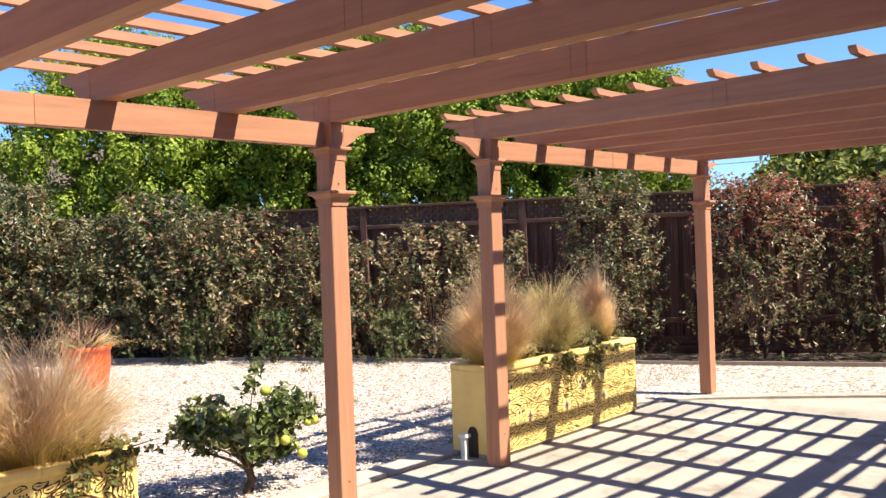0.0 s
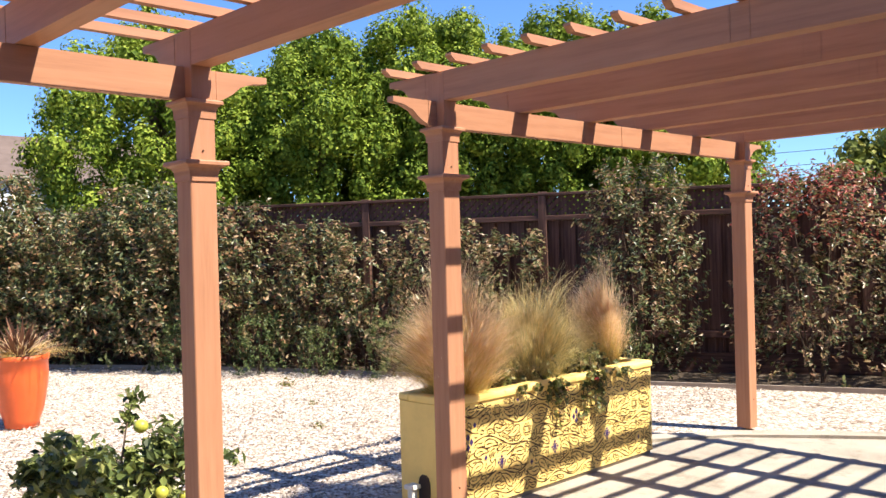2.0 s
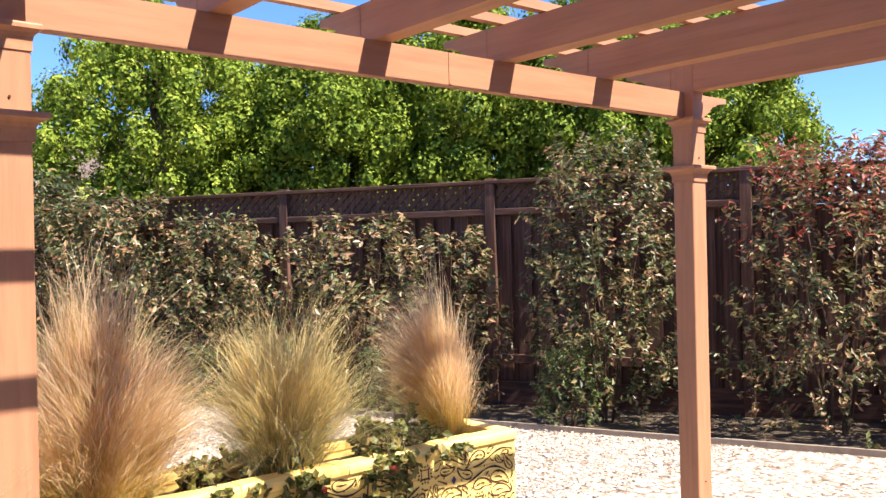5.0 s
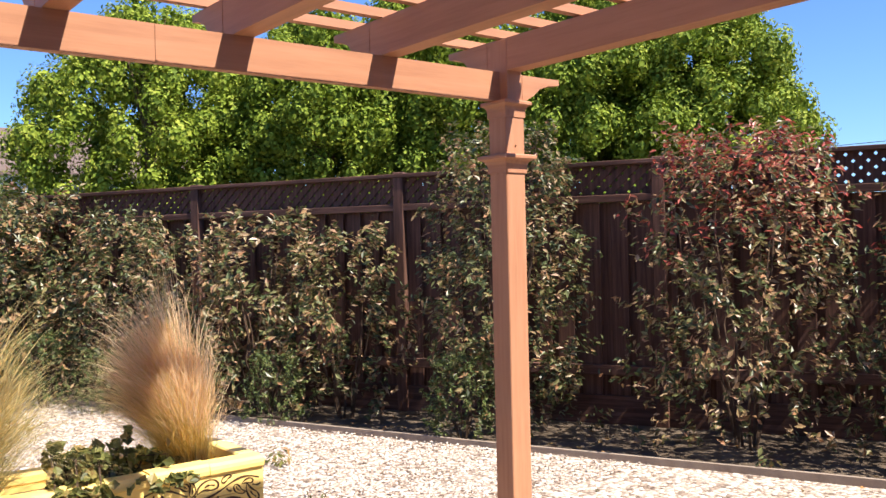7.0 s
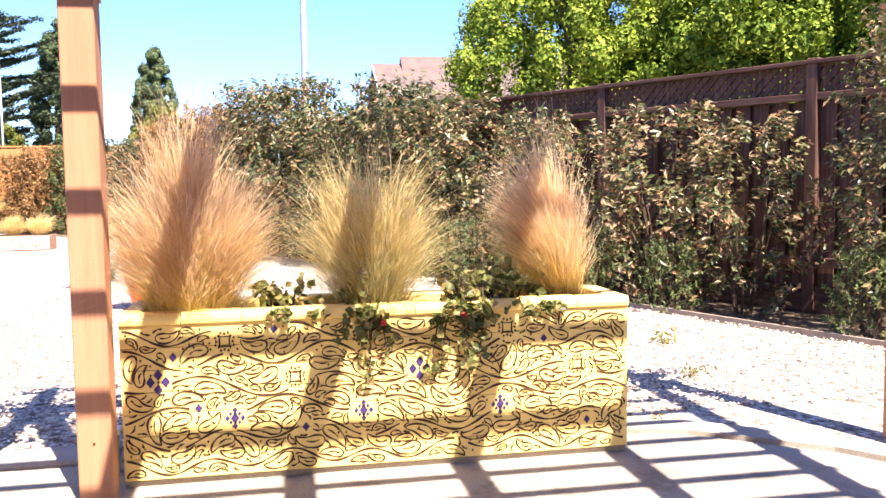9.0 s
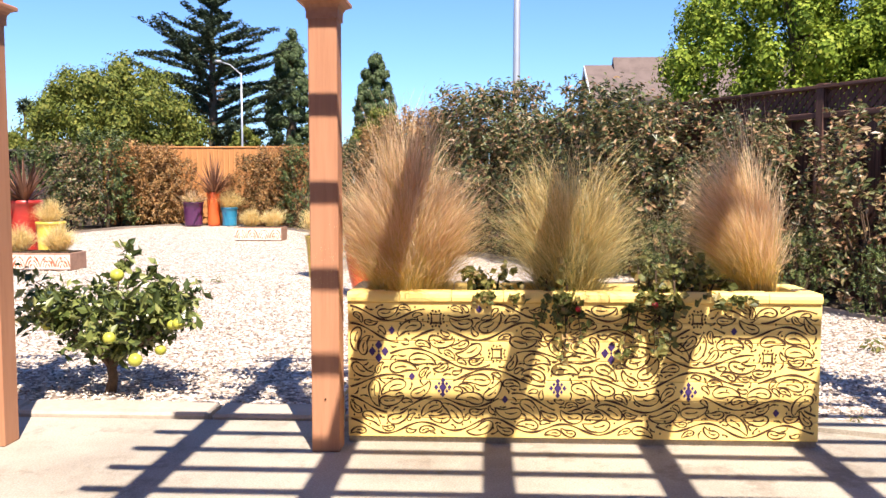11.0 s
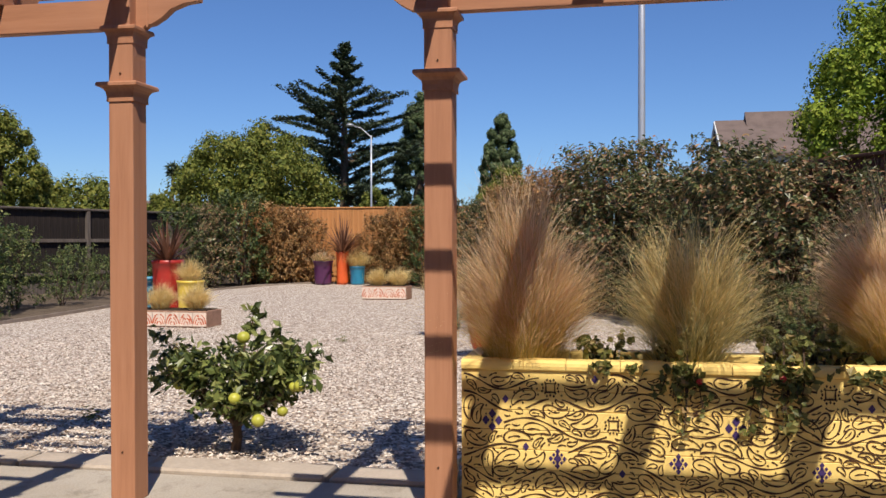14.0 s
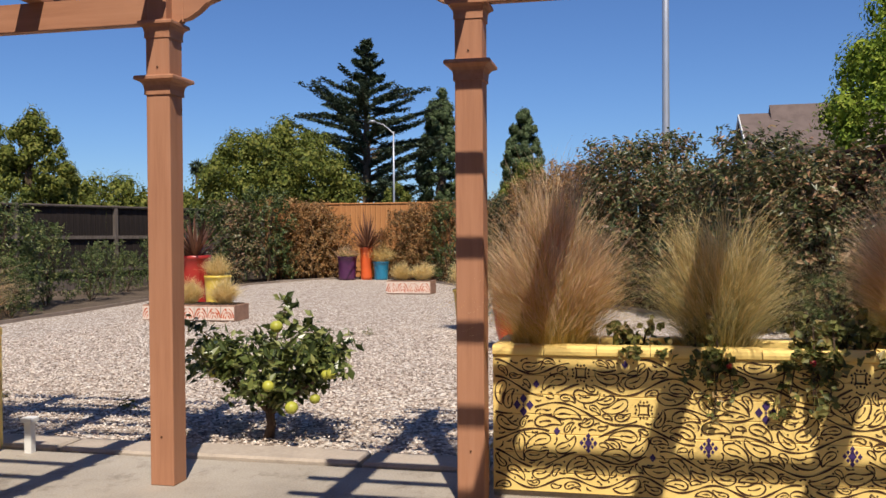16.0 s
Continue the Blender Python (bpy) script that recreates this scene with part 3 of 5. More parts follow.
def hedge():
    lab = "photinia shrub with glossy olive green and bronze leaves"
    proto = [shrub_mesh("photinia_shrub", 11, lab, 1.75, 0.62, HEDGE_LEAF, 7200), shrub_mesh("photinia_shrub", 12, lab, 1.7, 0.7, HEDGE_LEAF, 7800),
             shrub_mesh("photinia_shrub", 13, lab, 1.6, 0.58, HEDGE_LEAF, 4600)]
    tall = shrub_mesh("photinia_shrub", 14, "tall photinia shrub in front of the dark fence", 2.5, 0.72, HEDGE_LEAF, 8200)
    red = shrub_mesh("photinia_shrub", 15, "photinia shrub with bright red new leaves", 2.25, 0.85, HEDGE_LEAF, 7600, 0.068, RED_LEAF)
    brown = shrub_mesh("photinia_shrub", 16, "photinia shrub with dry bronze leaves", 1.8, 0.62, HEDGE_BROWN, 6400)
    bush = shrub_mesh("garden_shrub", 17, "dark green garden shrub by the weathered fence", 1.75, 0.62, SHRUB_GREEN, 4000, 0.075, group="shrubs by the old fence")
    bush2 = shrub_mesh("garden_shrub", 18, "low loose green garden shrub at the foot of a fence", 1.5, 0.72, SHRUB_GREEN, 3000, 0.075, group="shrubs by the old fence")
    loose = shrub_mesh("photinia_shrub", 19, "sparse young photinia shrub with bronze leaves", 1.6, 0.64, HEDGE_LEAF, 2900, 0.074)
    used = set()

    def put(p, x, y, rz, s):
        m = pose(x, y, -0.03, 0, 0, rz) @ Matrix.Diagonal((s, s, s, 1))
        if p in used:
            o = copy_thing(p, pose(x, y, -0.03, 0, 0, rz))
            o.scale = (s, s, s)
        else:
            p.matrix_world = m
            used.add(p)

    rnd = random.Random(5)
    # (metres along the fence from its marked post, metres in front of it, which, scale)
    rows = [(3.0, .55, red, 0.98), (4.5, .6, red, .93), (6.2, .65, red, .97), (8.0, .7, red, .95), (1.2, .55, tall, .95), (-0.35, .45, loose, 1.0), (-1.2, .5, loose, 1.1),
            (-2.05, .6, loose, 1.0), (-2.85, .5, proto[2], 1.12), (-3.95, .55, loose, 1.3), (-4.6, .6, proto[1], 1.2), (-5.3, .6, proto[0], 1.35), (-6.2, .6, proto[1], 1.22),
            (-7.1, .6, proto[2], 1.3), (-8.0, .6, proto[1], 1.52), (-8.9, .6, proto[0], 1.5), (-9.8, .6, brown, 1.3), (-10.8, .6, brown, 1.35), (-11.9, .6, brown, 1.3), (-13.0, .6, brown, 1.25), (-14.2, .7, proto[0], 1.15), (-15.3, .8, proto[1], 1.2)]
    for s, off, p, sc in rows:
        bx, by = fx(s)
        put(p, bx + FDY * off, by - FDX * off, rnd.uniform(0, 360), sc)
    for s, off, sc in ((-0.7, 1.0, 0.4), (-1.6, 1.05, 0.46), (-2.5, 1.1, 0.38), (-3.3, 1.1, 0.48), (-4.4, 1.15, 0.42), (1.0, 1.0, 0.42)):
        bx, by = fx(s)
        put(bush2, bx + FDY * off, by - FDX * off, rnd.uniform(0, 360), sc)
    # far corner and the other fences
    for x, y, p, sc in ((-22.8, -3.75, brown, 1.1), (-22.6, -3.2, brown, 1.08), (-22.7, -2.7, brown, 0.95), (-22.7, -0.75, brown, 1.0), (-22.6, -0.15, brown, 1.1), (-22.5, 0.45, brown, 1.12), (-22.0, 0.75, bush, 1.15), (-22.6, -4.3, brown, 1.2), (-22.6, -1.5, brown, 0.72), (-22.9, -3.45, brown, 1.15), (-22.8, -0.45, brown, 1.0),
                        (-21.5, -4.25, bush, 1.38), (-20.9, -4.9, proto[1], 1.2), (-20.2, -5.3, bush, 1.1), (-19.4, -5.2, bush2, 0.6), (-18.3, -5.5, bush2, 0.75),
                        (-17.2, -5.6, bush2, 0.55), (-16.0, -5.3, bush2, 0.7), (-14.6, -4.7, bush2, 0.6), (-13.6, -4.9, bush, 0.8), (-12.6, -4.9, bush2, 1.05), (-11.9, -4.6, bush, 1.05), (-11.2, -5.0, bush, 1.2), (-10.4, -4.0, bush2, 0.9), (-11.3, -3.8, bush2, 0.55)):
        put(p, x, y, rnd.uniform(0, 360), sc)


hedge()

# ---- feather grass ----


def feather_grass(seed, label, height, spread, n=1700, green=0.25, m=None, group="feather grasses", lean=(0, 0), width=0.0014, gold=None, plume=None, arching=0.1, reach=1.3):
    """A tuft of hair-thin blades gathered in locks that rise, bow outwards and end in a haze of fine plumes."""
    rng = np.random.default_rng(seed)
    e = thing("feather_grass", label, "ornamental grass", m, group)
    G = 46
    ga = rng.uniform(0, 2 * math.pi, G)
    gq = np.sqrt(rng.uniform(0.01, 1, G))
    gh = rng.uniform(0.6, 1.1, G)
    gh *= 1.2 - 0.4 * gq
    gb = rng.uniform(0.3, 1.0, G)
    gc = rng.normal(0, 0.34 * spread, (G, 2))

    def blades(name, count, hmin, hmax, sp, mat, wid, from_t=0.0, arch=0.0, haze=0.0, lab=""):
        g = rng.integers(0, G, count)
        a2 = ga[g] + rng.normal(0, 0.26 + 0.16 * haze, count)
        q = np.clip(gq[g] + rng.normal(0, 0.1 + 0.07 * haze, count), 0, 1.2)
        r0 = 0.5 * spread * q * rng.uniform(0.4, 1.15, count)
        hh = rng.uniform(hmin, hmax, count) * height * gh[g]
        bow = gb[g] * rng.uniform(0.5, 1.25, count) * (0.35 + 0.65 * q) + arch
        ph = rng.uniform(0, 6.28, count)
        side = np.stack([np.cos(ph), np.sin(ph), np.zeros(count)], 1)
        curl = gc[g] + rng.normal(0, (0.13 + 0.1 * haze) * spread + 0.004, (count, 2))
        kink = rng.normal(0, (0.06 + 0.04 * haze) * spread + 0.002, (count, 2))
        k = 8
        V, F = [], []
        for i in range(k):
            u = i / (k - 1)
            t = from_t + (1 - from_t) * u
            rr = r0 + sp * q * (0.62 * t + 0.2 * t ** 2) + sp * bow * 0.3 * t ** 3.2
            up = hh * (t - 0.14 * q ** 2 * t ** 2 - 0.22 * bow * t ** 4)
            c = curl * t ** 2.4 + kink * math.sin(7 * t)
            p = np.stack([np.cos(a2) * rr + lean[0] * t ** 2 + c[:, 0], np.sin(a2) * rr + lean[1] * t ** 2 + c[:, 1], up], 1)
            w = wid * (1 - 0.82 * t) if from_t == 0 else wid * (0.3 + math.sin(math.pi * min(1, u + 0.1)))
            V += [p - side * w, p + side * w]
        V = np.stack(V, 1)
        idx = np.arange(count)[:, None] * 2 * k
        for i in range(k - 1):
            F.append(np.concatenate([idx + 2 * i, idx + 2 * i + 1, idx + 2 * i + 3, idx + 2 * i + 2], 1))
        return arrays(name, V.reshape(-1, 3), np.concatenate(F), mat, e, lab)

    gold = gold or GRASS_GOLD
    stray = plume or GRASS_PLUME
    blades("green_blade_tuft", int(n * green * 0.8) + 20, 0.5, 0.95, spread, GRASS_GREEN, width)
    blades("golden_blade_tuft", int(n * (1 - green) * 0.62), 0.35, 0.92, spread, gold, width)
    blades("arching_blade_tuft", int(n * arching), 0.55, 0.95, spread * reach, GRASS_GREEN if green > 0.3 else gold, width * 0.9, 0.0, 1.1)
    blades("plume", int(n * 0.75), 0.62, 1.1, spread * 1.08, plume or GRASS_PLUME, width * 0.62, 0.5, 0.15, 1.0, "pale pinkish feathery plumes")
    blades("stray_plume", int(n * 0.16), 0.7, 1.16, spread * 1.25, stray, width * 0.55, 0.35, 0.35, 2.6, "loose fine plumes standing out of the tuft")
    return e


# ---- yellow planters ----


def comma(u, v, size, ang, bend, scale=1.0):
    """Outline and spine of a curled teardrop whose round head starts at u, v and whose tail hooks over."""
    left, right, spine = [], [], []
    n = 15
    x, y, last = u, v, 0.0
    for i in range(n):
        q = (i / (n - 1)) ** 1.35
        turn = ang + bend * (0.2 * q + 1.2 * q ** 1.8)
        x += (q - last) * size * math.cos(turn)
        y += (q - last) * size * math.sin(turn)
        last = q
        w = 0.205 * (math.sqrt(max(0.0, 1 - (1 - q / 0.34) ** 2)) if q < 0.34 else (1 - (q - 0.34) / 0.66) ** 0.62)
        nx, ny = -math.sin(turn) * w * size, math.cos(turn) * w * size
        left.append((x + nx, y + ny))
        right.append((x - nx, y - ny))
        spine.append((x, y))
    if scale != 1.0:
        cx, cy = spine[6]
        left, right, spine = ([(cx + (a - cx) * scale, cy + (b - cy) * scale) for a, b in row] for row in (left, right, spine))
    return left + right[1:-1][::-1], spine, left, right


def stroke(bm, pts, w, X, closed=False):
    n = len(pts)
    row = []
    for i in range(n):
        a = pts[(i - 1) % n] if closed or i else pts[0]
        b = pts[(i + 1) % n] if closed or i < n - 1 else pts[-1]
        dx, dy = b[0] - a[0], b[1] - a[1]
        l = math.hypot(dx, dy) or 1
        k = w * (0.82 + 0.3 * math.sin(i * 0.7 + pts[0][0] * 40))
        ox, oy = -dy / l * k, dx / l * k
        row.append((bm.verts.new((X, pts[i][0] + ox, pts[i][1] + oy)), bm.verts.new((X, pts[i][0] - ox, pts[i][1] - oy))))
    for i in range(n if closed else n - 1):
        a, b = row[i], row[(i + 1) % n]
        bm.faces.new((a[0], a[1], b[1], b[0]))


def diamond(bm, u, v, s, X):
    bm.faces.new([bm.verts.new((X, u + a * s, v + b * s)) for a, b in ((0, -1), (0.75, 0), (0, 1), (-0.75, 0))])


def planter(label, m, seed, L=1.96, D=0.4, H=0.64):
    """Local x runs to the front face at 0, y along the length."""
    rnd = random.Random(seed)
    p = thing("planter", label, "planter", m, "painted planters")
    wall, cap = 0.07, 0.044
    body = bmesh.new()
    Hb = H - cap
    add_box(body, (-D, 0, 0), (-D + wall, L, Hb))
    add_box(body, (-D + wall, 0, 0), (-0.012, wall, Hb))
    add_box(body, (-D + wall, L - wall, 0), (-0.012, L, Hb))
    add_box(body, (-wall, wall, 0), (-0.012, L - wall, Hb))
    part("body", body, YELLOW, p)
    n = 7
    ch = Hb / n
    for k in range(n):
        part("course", box((-0.0118, 0.0, k * ch + 0.0012), (-0.0012 * (k % 2), L, (k + 1) * ch - 0.0012), 0.002), YELLOW, p)
    count = 9
    for k in range(count):
        a, b = L * k / count, L * (k + 1) / count
        j = rnd.uniform(-0.003, 0.003)
        outline = [(-wall, Hb), (0.004, Hb), (0.012, Hb + 0.006), (0.014, Hb + 0.02), (0.011, Hb + 0.034 + j), (0.0, Hb + cap + j), (-wall, Hb + cap + j)]
        part("cap_tile", prism(outline, a + 0.001, b - 0.0015, "y"), YELLOW, p)
        part("cap_tile", box((-D - 0.015, a + 0.001, Hb), (-D + wall, b - 0.0015, Hb + cap + j), 0.008), YELLOW, p)
    for yy in (0, L - wall):
        part("cap_tile", box((-D + wall + 0.001, yy, Hb), (-wall - 0.001, yy + wall, Hb + cap), 0.006), YELLOW, p)
    part("soil", box((-D + wall, wall, 0.02), (-wall, L - wall, Hb - 0.02)), SOIL, p)
    part("base", box((-D, 0.0, -0.03), (-0.02, L, 0.0)), CONCRETE, p, "grey concrete footing")
    X = 0.0016
    cell = 0.005
    nu, nv = int(L / cell) + 1, int(Hb / cell) + 1
    full = np.zeros((nu, nv), bool)

    def mark(pts, r):
        k = int(r / cell)
        for a, b in pts:
            i, j = int(a / cell), int(b / cell)
            full[max(0, i - k):i + k + 1, max(0, j - k):j + k + 1] = True

    def clear(pts):
        for a, b in pts:
            if not (0.008 < a < L - 0.008 and 0.008 < b < Hb - 0.008) or full[int(a / cell), int(b / cell)]:
                return False
        return True

    big = [(0.13, 0.365, 0), (0.4, 0.215, 1), (0.625, 0.36, 2), (0.88, 0.215, 1), (1.1, 0.365, 0), (1.42, 0.205, 1), (1.74, 0.35, 2), (0.37, 0.505, 2), (0.88, 0.505, 2), (1.45, 0.51, 2), (0.55, 0.545, 3), (0.185, 0.455, 3), (0.27, 0.26, 3), (0.66, 0.165, 3), (1.6, 0.46, 3), (1.78, 0.12, 3)]
    for u, v, kind in big:
        k = 0.016 if kind == 3 else 0.036
        mark([(u + a * k, v + b * k) for a in (-1, -0.5, 0, 0.5, 1) for b in (-1, -0.5, 0, 0.5, 1)], 0.008)
    bm = bmesh.new()
    for v0, amp, wl in ((0.05, 0.024, 0.3), (0.15, 0.03, 0.36), (0.25, 0.03, 0.42), (0.345, 0.034, 0.46), (0.445, 0.03, 0.36), (0.53, 0.024, 0.31)):
        ph = rnd.uniform(0, 6)
        u, seg = 0.01, []
        while u < L - 0.01:
            q = (u, v0 + amp * math.sin(2 * math.pi * u / wl + ph) + 0.5 * amp * math.sin(2 * math.pi * u / wl * 0.41 + 2 * ph))
            if clear([q]) and rnd.random() > 0.012:
                seg.append(q)
            else:
                if len(seg) > 4:
                    stroke(bm, seg, 0.0043, X)
                    mark(seg, 0.0052)
                seg = []
                u += 0.03
            u += 0.012
        if len(seg) > 4:
            stroke(bm, seg, 0.0043, X)
            mark(seg, 0.0052)
    for size, tries in ((0.12, 1800), (0.108, 2600), (0.094, 3200), (0.08, 3600), (0.07, 4200), (0.058, 5200), (0.046, 6000), (0.036, 6000), (0.027, 5000)):
        for _ in range(tries):
            u, v = rnd.uniform(0.02, L - 0.02), rnd.uniform(0.02, Hb - 0.02)
            ang = rnd.choice((0.0, math.pi)) + rnd.gauss(0, 0.7)
            bend = rnd.choice((-1, 1)) * rnd.uniform(0.6, 1.15)
            ring, spine, left, right = comma(u, v, size, ang, bend)
            body_pts = ring + spine + [((a[0] + c[0]) / 2, (a[1] + c[1]) / 2) for a, c in zip(left, spine)] + [((a[0] + c[0]) / 2, (a[1] + c[1]) / 2) for a, c in zip(right, spine)]
            if not clear(body_pts):
                continue
            mark(body_pts, 0.0042)
            if size > 0.043:
                stroke(bm, ring, 0.0036 if size > 0.06 else 0.003, X, True)
                if size > 0.055:
                    inner, core, a, c = comma(u, v, size, ang, bend, 0.55)
                    stroke(bm, core[1:13], 0.003 if size > 0.075 else 0.0026, X)
            else:
                stroke(bm, spine, 0.0036, X)
    for _ in range(2600):
        u, v = rnd.uniform(0.02, L - 0.02), rnd.uniform(0.02, Hb - 0.02)
        if clear([(u, v), (u + 0.007, v), (u - 0.007, v), (u, v + 0.007), (u, v - 0.007)]):
            diamond(bm, u, v, 0.006, X)
            mark([(u, v)], 0.012)
    part("painted_paisley", bm, INK, p, "dark brown hand-painted paisley swirls")
    for u, v, kind in big:
        bm = bmesh.new()
        if kind == 0:
            for a, b in ((0.027, 0), (-0.027, 0), (0, 0.027), (0, -0.027)):
                diamond(bm, u + a, v + b, 0.021, X + 0.0006)
            diamond(bm, u, v, 0.007, X + 0.0006)
        elif kind == 1:
            for a, b, k in ((0.028, 0, 0.012), (-0.028, 0, 0.012), (0, 0.03, 0.013), (0, -0.03, 0.013), (0, 0, 0.022), (0.016, 0.016, 0.009), (-0.016, 0.016, 0.009), (0.016, -0.016, 0.009), (-0.016, -0.016, 0.009), (0, 0.016, 0.01), (0, -0.016, 0.01)):
                diamond(bm, u + a, v + b, k, X + 0.0006)
        elif kind == 2:
            for k in range(16):
                a = k * math.pi / 8
                r = 0.036 if k % 2 else 0.03
                diamond(bm, u + r * math.cos(a), v + r * math.sin(a), 0.0065, X + 0.0006)
            stroke(bm, [(u + 0.018 * a, v + 0.018 * b) for a, b in ((-1, -1), (0, -1), (1, -1), (1, 0), (1, 1), (0, 1), (-1, 1), (-1, 0))], 0.004, X + 0.0006, True)
        else:
            diamond(bm, u, v, 0.018, X + 0.0006)
        part("painted_flower", bm, INK if kind == 2 else VIOLET, p, "brown dotted flower" if kind == 2 else "violet painted flower")
    return p


PX, PY = -3.64, 4.72
planter("long yellow planter box painted with dark paisley swirls", pose(PX, PY, 0.03, 0, 0, 0.3), 3, 1.955, H=0.618)
planter("long yellow planter box painted with dark paisley swirls beside the kerb", pose(-3.59, 2.03 - 1.96, 0.0, 0, 0, 0), 4)
GX = PX - 0.18
feather_grass(21, "golden pink feather grass tuft in the yellow planter", 0.79, 0.22, 6400, 0.1, pose(GX, 4.96, 0.57), width=0.0012, arching=0.14)
feather_grass(22, "loose greenish gold feather grass tuft in the yellow planter", 0.83, 0.2, 2900, 0.6, pose(GX - 0.02, 5.66, 0.57), width=0.0013, arching=0.36, reach=2.5, plume=GRASS_STRAW)
feather_grass(23, "golden pink feather grass tuft leaning over the yellow planter", 0.79, 0.13, 4400, 0.08, pose(GX - 0.04, 6.46, 0.57), lean=(0, -0.12), width=0.0012)
feather_grass(24, "golden feather grass tuft in a yellow planter", 0.72, 0.28, 4600, 0.3, pose(-3.78, 1.68, 0.56))
feather_grass(25, "golden feather grass tuft in a yellow planter", 0.72, 0.26, 3400, 0.3, pose(-3.76, 0.9, 0.56))

# ---- trees ----


def broad_tree(name, label, seed, x, y, height, radius, mat, clumps=60, per=150, leaf=0.28, base=0.25, squash=1.0, group="", z0=-0.06, small=1.0):
    rng = np.random.default_rng(seed)
    rnd = random.Random(seed)
    e = thing(name, label, "tree", Matrix.Translation((x, y, z0)), group)
    cz = height * (base + (1 - base) / 2)
    hz = height * (1 - base) / 2
    bm = tube([(0, 0, 0), (0.03 * height, 0, height * 0.25), (0, 0.02 * height, height * 0.6), (0, 0, height * 0.85)], [0.035 * height, 0.028 * height, 0.016 * height, 0.004 * height], 8)
    C, R = [], []
    for k in range(clumps):
        if k % 5:
            # spread evenly over the crown's skin, then loosened
            zz = 1 - 2 * (k + 0.5) / clumps
            a = 2.39996 * k
            d = Vector((math.sqrt(1 - zz * zz) * math.cos(a), math.sqrt(1 - zz * zz) * math.sin(a), zz))
            d = (d + Vector((rnd.gauss(0, 0.07), rnd.gauss(0, 0.07), rnd.gauss(0, 0.07)))).normalized()
            q = rnd.uniform(0.78, 1.0)
        else:
            d = Vector((rnd.gauss(0, 1), rnd.gauss(0, 1), rnd.gauss(0, 1))).normalized()
            q = rnd.uniform(0.3, 0.8)
        lump = 0.94 + 0.2 * noise.noise(d * 2.1 + Vector((seed, 0, 0)))
        wz = 1.0 - 0.35 * max(0, d.z) * squash
        c = Vector((d.x * radius * q * lump * (wz if d.z > 0 else 1), d.y * radius * q * lump * (wz if d.z > 0 else 1), cz + d.z * hz * q * lump))
        C.append(c)
        R.append(radius * rnd.uniform(0.15, 0.26) * small)
        if k < 12:
            s = Vector((0, 0, height * rnd.uniform(0.25, 0.55)))
            tube([s, s.lerp(c, 0.5) + Vector((0, 0, 0.1)), c], [0.012 * height, 0.008 * height, 0.002 * height], 5, bm)
    part("trunk", bm, BARK, e)
    C, R = np.array([tuple(c) for c in C]), np.array(R)
    # broad shaded leaves fill the heart of every tuft, small ones make its skin
    idx = np.repeat(np.arange(clumps), 46)
    d = unit(rng, len(idx))
    P = C[idx] + d * R[idx][:, None] * rng.uniform(0.35, 0.78, (len(idx), 1)) * np.array([1, 1, 1.2])
    leaf_cloud("inner_foliage", P, d + unit(rng, len(idx)) * 0.35, rng.uniform(1.5, 2.3, len(idx)) * leaf, mat, e, rng, 0.7, 0.15, 0.2)
    idx = np.repeat(np.arange(clumps), per)
    d = unit(rng, len(idx))
    ragged = 1 + 0.2 * np.sin(d[:, :1] * 7 + idx[:, None]) * np.cos(d[:, 1:2] * 6 + 2 * idx[:, None])
    P = C[idx] + d * R[idx][:, None] * rng.uniform(0.76, 1.08, (len(idx), 1)) * ragged * np.array([1, 1, 1.25])
    N = d + unit(rng, len(idx)) * 0.42 + np.array([0, 0, 0.1])
    leaf_cloud("crown", P, N, rng.uniform(0.6, 1.3, len(idx)) * leaf, mat, e, rng, 0.6, 0.15, 0.2)
    return e


TL = "full rounded broadleaf tree with bright green foliage"
for k, (x, y, h, r) in enumerate(((-26.0, 14.3, 9.1, 3.85), (-23.0, 18.2, 8.6, 3.4), (-21.0, 21.3, 9.6, 3.7), (-17.6, 23.8, 9.0, 3.4), (-15.3, 26.0, 8.9, 3.25))):
    broad_tree("broadleaf_tree", TL, 40 + k, x, y, h, r, TREE_LEAF, 300, 250, 0.12, 0.0, squash=0.5, small=0.66, group="row of street trees")


def at(yaw_px, depth):
    """A place seen from the terrace's end by its sideways bearing and its distance."""
    a = radians(102.4) - math.atan((yaw_px - 784) / 1555.0)
    d = depth / math.cos(math.atan((yaw_px - 784) / 1555.0))
    return (0.05 - d * math.sin(a), 5.32 + d * math.cos(a))


x, y = at(490, 36)
broad_tree("broadleaf_tree", "wide olive green broadleaf tree behind the garden", 61, x, y, 5.75, 3.35, OLIVE_LEAF, 220, 200, 0.12, 0.06, squash=0.3, small=0.72)
x, y = at(45, 24)
broad_tree("broadleaf_tree", "loose olive green tree above the dark fence", 62, x, y, 4.6, 1.55, OLIVE_LEAF, 140, 140, 0.085, 0.1, small=0.7)
x, y = at(925, 62)
broad_tree("poplar_tree", "slender dark green poplar", 63, x, y, 10.6, 1.5, POPLAR_LEAF, 170, 130, 0.17, 0.1, small=0.95, squash=0.9)
x, y = at(778, 62)
broad_tree("poplar_tree", "tall dark green tree beside the cedar", 64, x, y, 11.8, 1.8, POPLAR_LEAF, 190, 130, 0.17, 0.05, small=0.95, squash=1.2)
